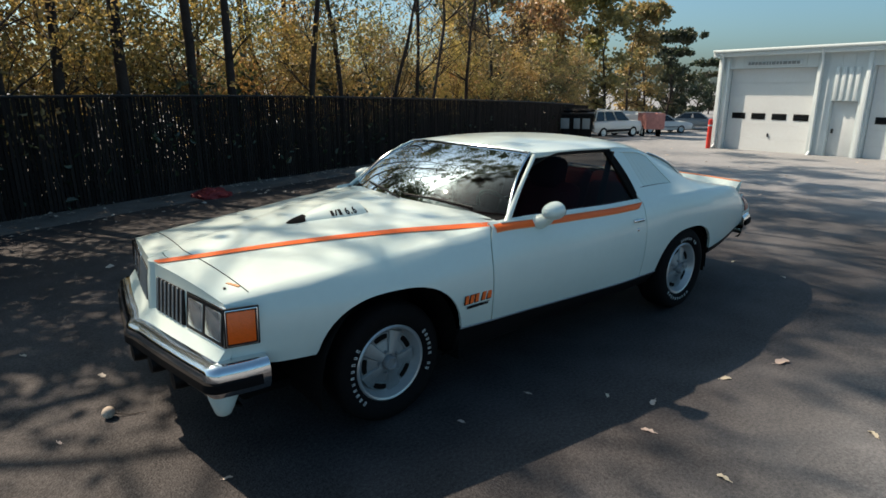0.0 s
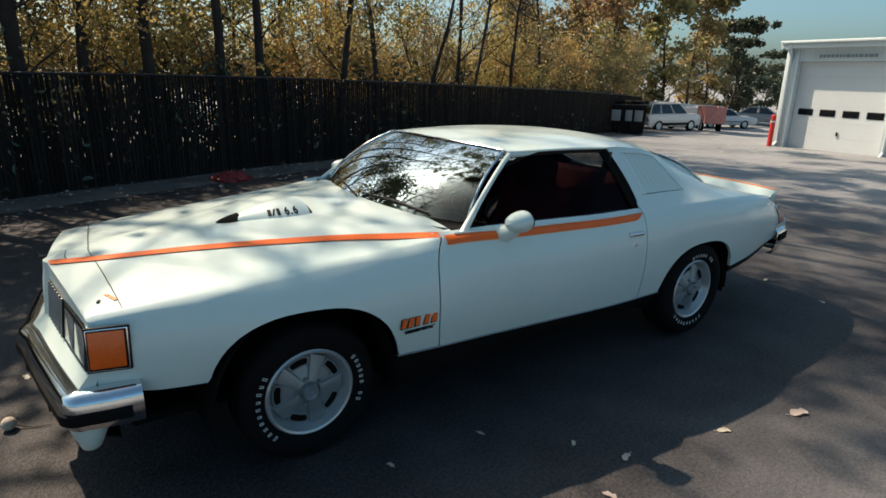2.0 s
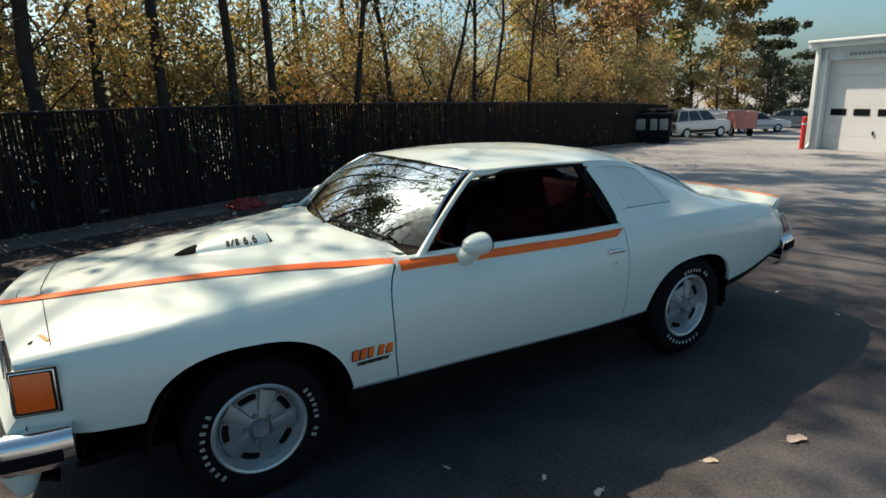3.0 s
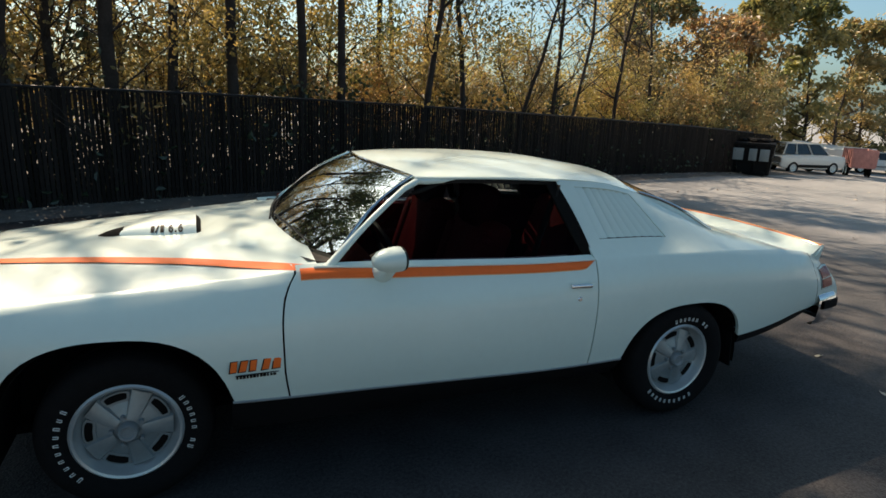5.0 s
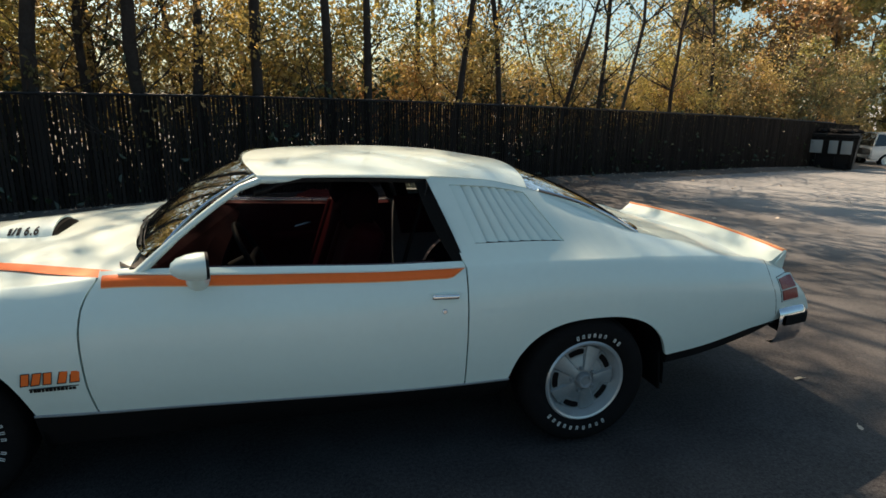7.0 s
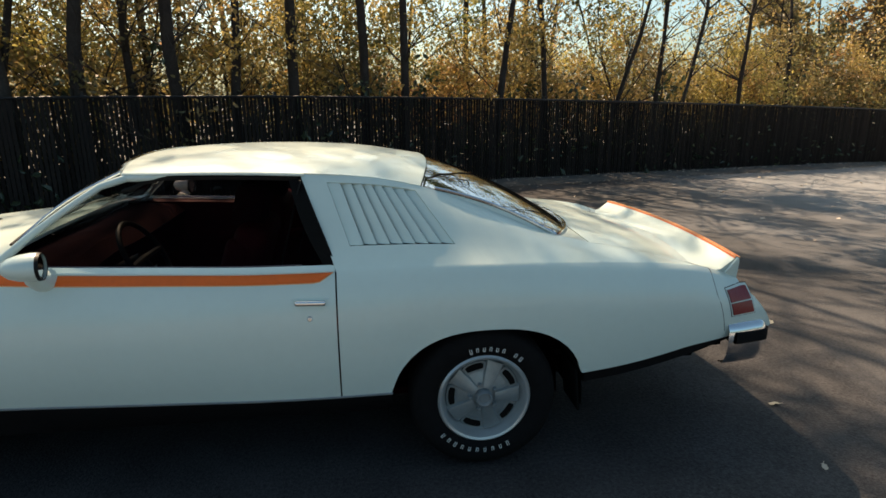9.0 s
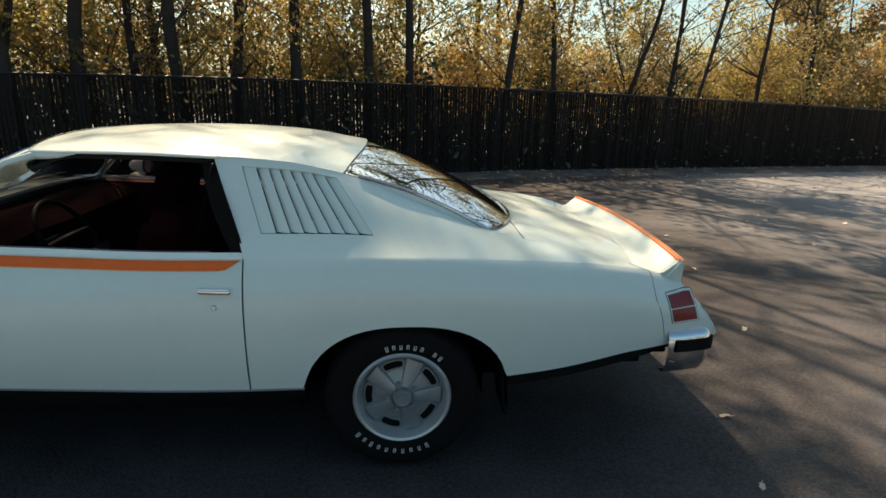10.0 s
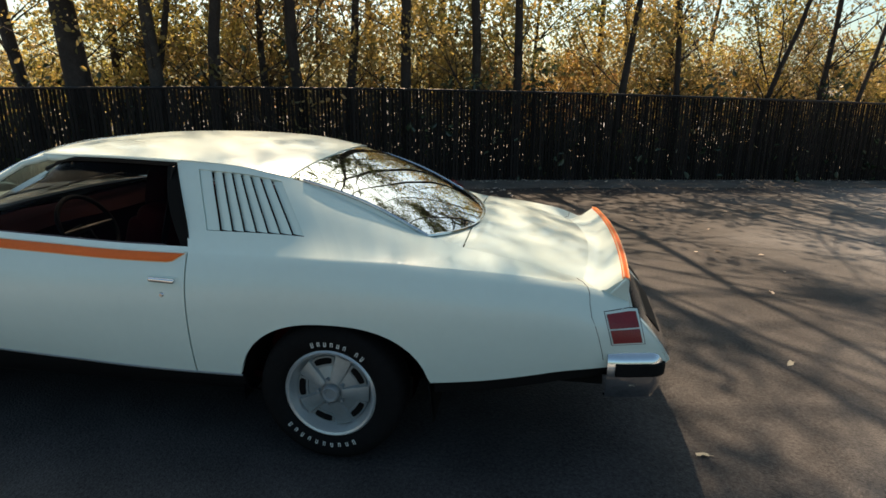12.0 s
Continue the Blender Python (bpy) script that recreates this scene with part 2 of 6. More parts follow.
def box(bm, size, at=(0, 0, 0), turn=(0, 0, 0), bevel=0.0, segments=2):
    """Adds a bevelled box."""
    tmp = bmesh.new()
    bmesh.ops.create_cube(tmp, size=1.0)
    bmesh.ops.scale(tmp, vec=size, verts=tmp.verts)
    if bevel:
        bmesh.ops.bevel(tmp, geom=tmp.edges[:], offset=bevel, segments=segments, affect="EDGES", profile=0.5)
    bmesh.ops.transform(tmp, matrix=pose(*at, *turn), verts=tmp.verts)
    join(bm, tmp)
    return bm


def join(bm, tmp):
    vs = [bm.verts.new(v.co) for v in tmp.verts]
    tmp.verts.index_update()
    for f in tmp.faces:
        try:
            bm.faces.new([vs[v.index] for v in f.verts])
        except ValueError:
            pass
    tmp.free()


def lathe(bm, profile, steps=48, axis="y", centre=(0, 0, 0)):
    """Turns a profile of (radius, along) round an axis."""
    rings = []
    for r, a in profile:
        ring = []
        for i in range(steps):
            w = 2 * math.pi * i / steps
            c, s = r * math.cos(w), r * math.sin(w)
            p = (c, a, s) if axis == "y" else ((c, s, a) if axis == "z" else (a, c, s))
            ring.append(bm.verts.new(Vector(p) + Vector(centre)))
        rings.append(ring)
    for p, q in zip(rings, rings[1:]):
        for i in range(steps):
            j = (i + 1) % steps
            bm.faces.new((p[i], p[j], q[j], q[i]))
    return rings


def tube(bm, pts, radii, sides=8, cap=True):
    """A tapered tube along a path."""
    pts = [Vector(p) for p in pts]
    rings = []
    for i, p in enumerate(pts):
        d = (pts[min(i + 1, len(pts) - 1)] - pts[max(i - 1, 0)]).normalized()
        u = d.orthogonal().normalized() if i == 0 else (u - d * u.dot(d)).normalized()
        w = d.cross(u)
        r = radii[i] if hasattr(radii, "__len__") else radii
        rings.append([bm.verts.new(p + r * (math.cos(2 * math.pi * k / sides) * u + math.sin(2 * math.pi * k / sides) * w)) for k in range(sides)])
    for a, b in zip(rings, rings[1:]):
        for k in range(sides):
            bm.faces.new((a[k], a[(k + 1) % sides], b[(k + 1) % sides], b[k]))
    if cap:
        bm.faces.new(rings[0][::-1])
        bm.faces.new(rings[-1])
    return bm


def sheet(rows, hole=None, flip=False, thick=0.0):
    """A bmesh from a grid of points (rows of equal length); hole(i, j) leaves a cell out. thick turns its rim inwards."""
    bm = bmesh.new()
    vs = [[bm.verts.new(p) for p in r] for r in rows]
    for i in range(len(vs) - 1):
        for j in range(len(vs[0]) - 1):
            if hole and hole(i, j):
                continue
            q = [vs[i][j], vs[i][j + 1], vs[i + 1][j + 1], vs[i + 1][j]]
            bm.faces.new(q[::-1] if flip else q)
    bmesh.ops.remove_doubles(bm, verts=bm.verts, dist=1e-5)
    bmesh.ops.dissolve_degenerate(bm, edges=bm.edges, dist=1e-5)
    if thick:
        rim(bm, thick)
    return bm


def rim(bm, thick):
    """Turns the open border of a sheet inwards along its normals, as a folded panel edge."""
    bm.normal_update()
    border = [e for e in bm.edges if e.is_boundary]
    away = {v: -v.normal.copy() * thick for e in border for v in e.verts}
    copies = {v: bm.verts.new(v.co + d) for v, d in away.items()}
    for e in border:
        a, b = e.verts
        lp = e.link_loops[0]
        if lp.vert is a:
            a, b = b, a
        bm.faces.new((a, b, copies[b], copies[a]))


def curve(xs, ys):
    """A smooth function through points (monotone cubic)."""
    xs, ys = np.array(xs, float), np.array(ys, float)
    h, d = np.diff(xs), np.diff(ys) / np.diff(xs)
    m = np.zeros(len(xs))
    for i in range(1, len(xs) - 1):
        if d[i - 1] * d[i] > 0:
            w1, w2 = 2 * h[i] + h[i - 1], h[i] + 2 * h[i - 1]
            m[i] = (w1 + w2) / (w1 / d[i - 1] + w2 / d[i])
    m[0], m[-1] = d[0], d[-1]

    def f(x):
        i = int(np.clip(np.searchsorted(xs, x) - 1, 0, len(h) - 1))
        s = min(max((x - xs[i]) / h[i], 0.0), 1.0)
        return float(ys[i] * (1 + 2 * s) * (1 - s) ** 2 + m[i] * h[i] * s * (1 - s) ** 2 + ys[i + 1] * s * s * (3 - 2 * s) + m[i + 1] * h[i] * s * s * (s - 1))
    return f


def ease(a, b, x):
    s = min(max((x - a) / (b - a), 0.0), 1.0)
    return s * s * (3 - 2 * s)


# ---- ground ----
def ground_z(x, y):
    """The lot is crowned where the car stands and falls gently away for drainage."""
    d = math.hypot(x, y)
    return -0.034 * max(0.0, min(d, 45.0) - 2.0) * ease(2.0, 5.0, d) - 0.012 * max(0.0, min(d, 45.0) - 22.0)


def ground():
    bm = bmesh.new()
    radii = [0.0, 1, 2, 2.5, 3, 3.5, 4, 4.5, 5, 6, 7, 8, 9, 10, 12, 14, 16, 18, 20, 23, 26, 30, 35, 40, 45, 60, 100, 200, 500, 1500]
    steps = 96
    last = None
    for r in radii:
        if r == 0:
            last = [bm.verts.new((0, 0, 0))]
            continue
        ring = [bm.verts.new((r * math.cos(2 * math.pi * k / steps), r * math.sin(2 * math.pi * k / steps), ground_z(r, 0))) for k in range(steps)]
        for k in range(steps):
            j = (k + 1) % steps
            bm.faces.new((last[0], ring[k], ring[j]) if len(last) == 1 else (last[k], ring[k], ring[j], last[j]))
        last = ring
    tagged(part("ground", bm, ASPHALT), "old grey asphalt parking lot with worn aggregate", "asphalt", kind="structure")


ground()
FENCE_SLOPE = 0.37


def fence_y(x, off=0.0):
    return 9.05 + FENCE_SLOPE * (x - 2.0) + off


def verge():
    """A low strip of dirt and leaf litter along the foot of the fence, and the wood's floor behind it."""
    rows = []
    for i in range(90):
        x = -14 + i * 0.5
        r = []
        for off, up in ((-0.75, 0.004), (-0.45, 0.05), (-0.1, 0.07), (0.6, 0.06), (2.0, 0.08), (6.0, 0.1), (14.0, 0.1), (30.0, 0.1)):
            w = off + 0.14 * noise.noise((x * 0.9, off, 3.1)) if off < 0 else off
            y = fence_y(x, w)
            r.append((x - 0.34 * w, y, ground_z(x - 0.34 * w, y) + up + (0.03 * noise.noise((x * 2.1, off * 3, 0)) if off > -0.7 else 0)))
        rows.append(r)
    tagged(part("verge", sheet(rows, flip=True), DIRT, smooth=80), "strip of dirt and leaf litter along the fence", "dirt strip", kind="structure")


verge()


# ---- fence ----
def fence():
    f = thing("privacy_fence", 0, fence_y(0), 0, "tall black chain-link fence filled with black privacy slats", "fence")
    inv = f.matrix_world.inverted()

    def put(name, bm, mat, m, **k):
        ob = part(name, bm, mat, f, **k)
        ob.matrix_local = inv @ m
        return ob
    ang = math.degrees(math.atan(FENCE_SLOPE))
    x, posts = -12.0, []
    while x < 24.5:
        posts.append(x)
        x += 2.83
    bm = bmesh.new()
    lathe(bm, [(0.0, 1.92), (0.02, 1.915), (0.034, 1.89), (0.03, 1.86), (0.03, -0.1)], 12, "z")
    post_me = mesh_of("post", bm, RAIL)
    for x in posts:
        ob = new("post", post_me)
        ob.parent = f
        ob.matrix_local = inv @ pose(x, fence_y(x, 0.05), ground_z(x, fence_y(x)))
    for a, b in zip(posts, posts[1:]):
        for h, r in ((1.83, 0.022), (0.06, 0.012)):
            bm = tube(bmesh.new(), [(x_, fence_y(x_), ground_z(x_, fence_y(x_)) + h) for x_ in (a, b)], r, 8)
            put("rail", bm, RAIL, Matrix.Identity(4))
    rng = random.Random(5)
    bm = bmesh.new()
    box(bm, (0.053, 0.007, 1.78), (0, 0, 0.92), bevel=0.002, segments=1)
    slat_me = mesh_of("slat", bm, SLAT, 0)
    pitch = 0.067 * math.cos(math.radians(ang))
    rest = bmesh.new()
    count, x = 0, -12.0
    while x < 24.3:
        y = fence_y(x)
        m = pose(x, y, ground_z(x, y) + rng.uniform(-0.008, 0.008), 0, rng.uniform(-0.25, 0.25), ang + rng.uniform(-5, 5))
        if -8.0 <= x < 14.8 and count < 300:
            ob = new("slat", slat_me)
            ob.parent = f
            ob.matrix_local = inv @ m
            count += 1
        else:
            tmp = bmesh.new()
            box(tmp, (0.053, 0.007, 1.78), (0, 0, 0.92))
            bmesh.ops.transform(tmp, matrix=m, verts=tmp.verts)
            join(rest, tmp)
        x += pitch
    put("slat_run", rest, SLAT_FAR, Matrix.Identity(4), smooth=0, kind="stuff", label="black privacy slats of the far fence")
    return f


fence()


# ---- garage ----
def garage():
    g = thing("garage_building", 22.1, 9.10, -0.80, "long white metal-sided service garage with overhead doors", "garage", rz=-96.0)

    def put(name, bm, mat, parent=None, **k):
        return part(name, bm, mat, parent or g, **k)
    H, D, L = 3.75, 14.0, 16.0
    doors = [(0.42, 3.82), (5.62, 9.02), (10.6, 14.0)]
    # front wall built in pieces round the openings, 0.3 thick
    walls = [(0.0, 0.42, 0, H), (3.82, 4.42, 0, H), (4.42, 5.3, 2.05, H), (5.3, 5.62, 0, H), (9.02, 10.6, 0, H), (14.0, L, 0, H)] + [(a, b, 3.25, H) for a, b in doors]
    for a, b, z0, z1 in walls:
        bm = box(bmesh.new(), (b - a, 0.30, z1 - z0), ((a + b) / 2, 0.15, (z0 + z1) / 2))
        put("wall", bm, SIDING, smooth=0)
    for x0 in (0.15, L - 0.15):
        put("wall", box(bmesh.new(), (0.3, D, H), (x0, D / 2 + 0.3, H / 2)), SIDING, smooth=0)
    put("wall", box(bmesh.new(), (L, 0.3, H), (L / 2, D + 0.45, H / 2)), SIDING, smooth=0)
    bm = bmesh.new()
    box(bm, (L + 0.3, D + 0.95, 0.14), (L / 2, D / 2 + 0.2, H + 0.22), (0.8, 0, 0), 0.02)
    put("roof", bm, SIDING, label="low-pitched white metal roof")
    put("fascia", box(bmesh.new(), (L + 0.34, 0.06, 0.26), (L / 2, -0.27, H + 0.10), bevel=0.01), SIDING)
    put("gutter", box(bmesh.new(), (L + 0.34, 0.10, 0.09), (L / 2, -0.34, H + 0.19), bevel=0.02), SIDING)
    # ribs of the upper siding
    rib_me = None
    for i in range(int(L / 0.4)):
        x = 0.2 + i * 0.4
        if rib_me is None:
            rib_me = mesh_of("siding_rib", box(bmesh.new(), (0.03, 0.018, 0.46), (0, 0, 0), bevel=0.006, segments=1), SIDING, 0)
        ob = new("siding_rib", rib_me)
        ob.parent = g
        ob.matrix_local = pose(x, -0.008, H - 0.26)
    for x0 in (0.06, 0.38, 3.92, 5.5, 9.12, 10.5):
        bm = box(bmesh.new(), (0.14, 0.1, H - 0.05), (x0, -0.05, H / 2 - 0.02), bevel=0.012)
        put("pilaster", bm, SIDING)
    for x0 in (0.2, 4.02):
        bm = tube(bmesh.new(), [(x0, -0.33, H + 0.12), (x0, -0.16, H - 0.25), (x0, -0.14, 0.25), (x0, -0.3, 0.08)], 0.05, 10)
        put("downpipe", bm, SIDING)
    # sectional doors, set back in their openings
    for a, b in doors:
        d = put("overhead_door", box(bmesh.new(), (b - a - 0.02, 0.03, 3.24), ((a + b) / 2, 0.245, 1.62)), DOOR_PAINT, smooth=0, label="white sectional overhead door with four dark panes")
        for s in range(6):
            bm = box(bmesh.new(), (b - a - 0.04, 0.035, 0.534), ((a + b) / 2, 0.222, 0.275 + s * 0.54), bevel=0.003, segments=1)
            put("door_section", bm, DOOR_PAINT, d, smooth=0)
        for k in range(4):
            x = a + 0.5 + k * 0.82
            put("pane_frame", box(bmesh.new(), (0.56, 0.02, 0.24), (x, 0.198, 1.42), bevel=0.008), BLACK, d)
            put("pane", box(bmesh.new(), (0.48, 0.012, 0.16), (x, 0.188, 1.42)), DARK_PANE, d, smooth=0)
        put("handle", box(bmesh.new(), (0.05, 0.05, 0.14), ((a + b) / 2 + 0.1, 0.18, 0.7), (0, 0, 20), bevel=0.01), RAIL, d)
    # personnel door with tall ribbed panel over it
    d = put("door", box(bmesh.new(), (0.86, 0.05, 2.03), (4.86, 0.2, 1.02), bevel=0.008), DOOR_PAINT, label="plain white personnel door")
    put("door_handle", box(bmesh.new(), (0.06, 0.09, 0.16), (4.55, 0.15, 1.0), bevel=0.015), RAIL, d)
    for k in range(4):
        put("louvre_panel", box(bmesh.new(), (0.13, 0.05, 1.15), (4.52 + 0.22 * k, -0.03, 2.65), bevel=0.012), SIDING)
    # sign over the door: unreadable lettering as bars
    rng = random.Random(3)
    sgn = put("sign", box(bmesh.new(), (2.1, 0.02, 0.17), (2.2, -0.02, H - 0.32), bevel=0.004), SIDING, label="narrow sign with grey lettering")
    x = 1.2
    while x < 3.1:
        w = rng.uniform(0.07, 0.16)
        put("sign_bar", box(bmesh.new(), (w, 0.012, 0.11), (x + w / 2, -0.034, H - 0.32)), SIGN, sgn, smooth=0)
        x += w + 0.03
    put("floor", box(bmesh.new(), (L, D, 0.1), (L / 2, D / 2 + 0.3, -0.02)), ASPHALT, smooth=0)
    return g


garage()


def bollard(x, y):
    b = thing("bollard", x, y, ground_z(x, y), "red painted steel bollard beside the garage", "bollard")
    bm = bmesh.new()
    lathe(bm, [(0.0, 1.22), (0.05, 1.21), (0.08, 1.18), (0.09, 1.12), (0.09, -0.1)], 20, "z")
    part("post", bm, RED_PAINT, b)
    bm = bmesh.new()
    lathe(bm, [(0.096, 0.98), (0.096, 0.92)], 20, "z")
    part("band", bm, SIDING, b, "white reflective band")
    return b


bollard(21.6, 9.0)


# ---- vehicles and containers at the far end of the lot ----
def wheel_simple(parent, x, y, r, w=0.2, rim=SIDING):
    bm = bmesh.new()
    lathe(bm, [(r * 0.6, -w / 2), (r * 0.92, -w / 2), (r, -w / 3), (r, w / 3), (r * 0.92, w / 2), (r * 0.6, w / 2)], 24, "y", (x, y, r))
    wl_ = part("wheel", bm, RUBBER, parent)
    bm = bmesh.new()
    s = -1 if y < 0 else 1
    lathe(bm, [(0.001, s * (w / 2 - 0.03)), (r * 0.25, s * (w / 2 - 0.01)), (r * 0.5, s * (w / 2 - 0.05)), (r * 0.62, s * (w / 2 + 0.004))], 24, "y", (x, y, r))
    part("hub", bm, rim, wl_)


def loft_body(profile, widths, tuck=0.12):
    """A car body from a side outline (x, z bottom, z belt), with rounded flanks."""
    rows = []
    for (x, zb, zt), w in zip(profile, widths):
        h = zt - zb
        rows.append([(x, -w * 0.55, zb), (x, -w * 0.94, zb), (x, -w, zb + h * 0.35), (x, -w * 0.985, zb + h * 0.7), (x, -w * 0.9, zt - 0.02), (x, -w * 0.6, zt), (x, 0, zt + 0.015),
                     (x, w * 0.6, zt), (x, w * 0.9, zt - 0.02), (x, w * 0.985, zb + h * 0.7), (x, w, zb + h * 0.35), (x, w * 0.94, zb), (x, w * 0.55, zb)])
    bm = sheet(rows, flip=True)
    bmesh.ops.holes_fill(bm, edges=[e for e in bm.edges if e.is_boundary], sides=0)
    bmesh.ops.recalc_face_normals(bm, faces=bm.faces)
    return bm


def parked_car(name, x, y, rz, paint, label, suv=False, size=1.0):
    c = thing(name, x, y, ground_z(x, y), label, "car", rz=rz)
    c.matrix_world = c.matrix_world @ Matrix.Diagonal((size, size, 0.5 + 0.5 * size, 1))
    if suv:
        prof = [(-2.12, 0.5, 0.9), (-2.05, 0.35, 0.98), (-1.75, 0.33, 1.02), (-0.95, 0.3, 1.05), (-0.4, 0.3, 1.06), (0.8, 0.3, 1.06), (1.8, 0.33, 1.05), (2.05, 0.38, 1.0), (2.1, 0.5, 0.9)]
        cab = [(-0.95, 1.05), (-0.35, 1.62), (1.75, 1.64), (2.02, 1.05)]
        half = 0.87
    else:
        prof = [(-2.3, 0.5, 0.72), (-2.22, 0.32, 0.78), (-1.7, 0.28, 0.88), (-0.8, 0.25, 0.93), (0.0, 0.25, 0.94), (1.2, 0.26, 0.95), (1.9, 0.3, 0.92), (2.25, 0.36, 0.86), (2.3, 0.5, 0.78)]
        cab = [(-0.85, 0.93), (-0.2, 1.38), (0.95, 1.4), (1.65, 0.94)]
        half = 0.86
    part("body", loft_body(prof, [half * k for k in (0.9, 0.96, 0.99, 1, 1, 1, 0.99, 0.96, 0.9)]), paint, c)
    (ax, az), (bx, bz), (dx, dz), (ex, ez) = cab
    wi, wt = half * 0.93, half * 0.74
    rows = []
    for px, pz, w in ((ax, az, wi), (bx, bz, wt), ((bx + dx) / 2, (bz + dz) / 2 + 0.02, wt), (dx, dz, wt), (ex, ez, wi)):
        rows.append([(px, -w, pz), (px, -w * 0.6, pz + 0.01), (px, 0, pz + 0.02), (px, w * 0.6, pz + 0.01), (px, w, pz)])
    bm = sheet(rows[1:4], flip=True, thick=0.05)
    roof = part("roof", bm, paint, c)
    for i, nm in ((0, "windshield"), (3, "rear_window")):
        part(nm, sheet(rows[i:i + 2], flip=True, thick=0.01), DARK_PANE, c)
    for s in (-1, 1):
        # side glass in panes with pillars between
        ts = [0.0, 0.47, 0.5, 1.0] if not suv else [0.0, 0.36, 0.39, 0.70, 0.73, 1.0]
        for a, b in zip(ts[::2], ts[1::2]):
            q = []
            for t_ in (a + 0.02, b - 0.02):
                lo = Vector((ax + (ex - ax) * t_, s * wi, az + 0.02))
                hi = Vector((bx + (dx - bx) * t_, s * wt, bz - 0.03))
                q.append([lo, hi])
            part("side_window", sheet(q, thick=0.01, flip=s > 0), DARK_PANE, c)
        for t_ in ([0.0, 0.485, 1.0] if not suv else [0.0, 0.375, 0.715, 1.0]):
            part("pillar", tube(bmesh.new(), [(ax + (ex - ax) * t_, s * wi, az), (bx + (dx - bx) * t_, s * wt, bz)], 0.035, 6), paint, c)
        part("sill_trim", box(bmesh.new(), (2.0 if suv else 2.3, 0.03, 0.16 if suv else 0.1), (0, s * half, 0.44 if suv else 0.5), bevel=0.01), BLACK if suv else GREY_PAINT, c)
        for wx in (-1.3, 1.3):
            wheel_simple(c, wx, s * (half - 0.1), 0.34 if suv else 0.31)
    for wx in (prof[0][0] - 0.03, prof[-1][0] + 0.03):
        part("bumper", box(bmesh.new(), (0.12, half * 1.9, 0.16), (wx, 0, 0.52), bevel=0.03), GREY_PAINT, c)
    return c


parked_car("parked_suv", 29.4, 19.4, 170.0, SUV_PAINT, "older white boxy sport utility parked beside the dumpster", suv=True, size=0.97)
parked_car("parked_sedan", 46.5, 22.6, 118.0, GREY_PAINT, "dark grey sedan parked far down the lot")
parked_car("parked_coupe", 40.5, 22.4, 150.0, SUV_PAINT, "pale parked car half hidden behind the trailer")


def dumpster(x, y, rz):
    d = thing("dumpster", x, y, ground_z(x, y), "black steel dumpster with white notice panels and heaped top", "dumpster", rz=rz)
    bm = bmesh.new()
    rows = []
    for zz, w, dp in ((0.08, 0.98, 0.6), (0.5, 1.0, 0.62), (1.25, 1.06, 0.72), (1.3, 1.09, 0.75), (1.36, 1.09, 0.75)):
        rows.append([(-w, -dp, zz), (w, -dp, zz), (w, dp, zz), (-w, dp, zz), (-w, -dp, zz)])
    bm = sheet(rows)
    bmesh.ops.holes_fill(bm, edges=[e for e in bm.edges if e.is_boundary], sides=0)
    part("body", bm, BLACK, d, smooth=0)
    for k in (-0.53, 0.53):
        part("lid", box(bmesh.new(), (1.04, 1.5, 0.05), (k, 0, 1.42), (3, 0, 0), bevel=0.015), BLACK, d)
    for k in (-0.85, -0.3, 0.35, 0.9):
        part("rib", box(bmesh.new(), (0.07, 0.05, 1.1), (k, -0.72, 0.72), (4, 0, 0), bevel=0.01), BLACK, d)
    for k, w in ((-0.47, 0.78), (0.28, 0.30), (0.72, 0.36)):
        part("notice_panel", box(bmesh.new(), (w, 0.02, 0.5), (k, -0.76, 0.92), (4, 0, 0), bevel=0.004), SIGN, d, "white notice panel")
    for k in (-0.75, 0.75):
        part("fork_pocket", box(bmesh.new(), (0.12, 1.5, 0.16), (k, 0, 0.14), bevel=0.01), BLACK, d)
    bm = bmesh.new()
    rng = random.Random(8)
    for k in range(7):
        tmp = bmesh.new()
        bmesh.ops.create_icosphere(tmp, subdivisions=2, radius=0.2)
        for v in tmp.verts:
            v.co *= 1 + 0.3 * noise.noise(v.co * 6 + Vector((k, 0, 0)))
        bmesh.ops.transform(tmp, matrix=pose(-0.9 + k * 0.3, rng.uniform(-0.3, 0.3), 1.5) @ Matrix.Diagonal((1.2, 1, 0.55, 1)), verts=tmp.verts)
        join(bm, tmp)
    part("waste_bags", bm, RUBBER, d, "black waste bags heaped on the lids")
    return d


dumpster(21.1, 15.85, -53.0)


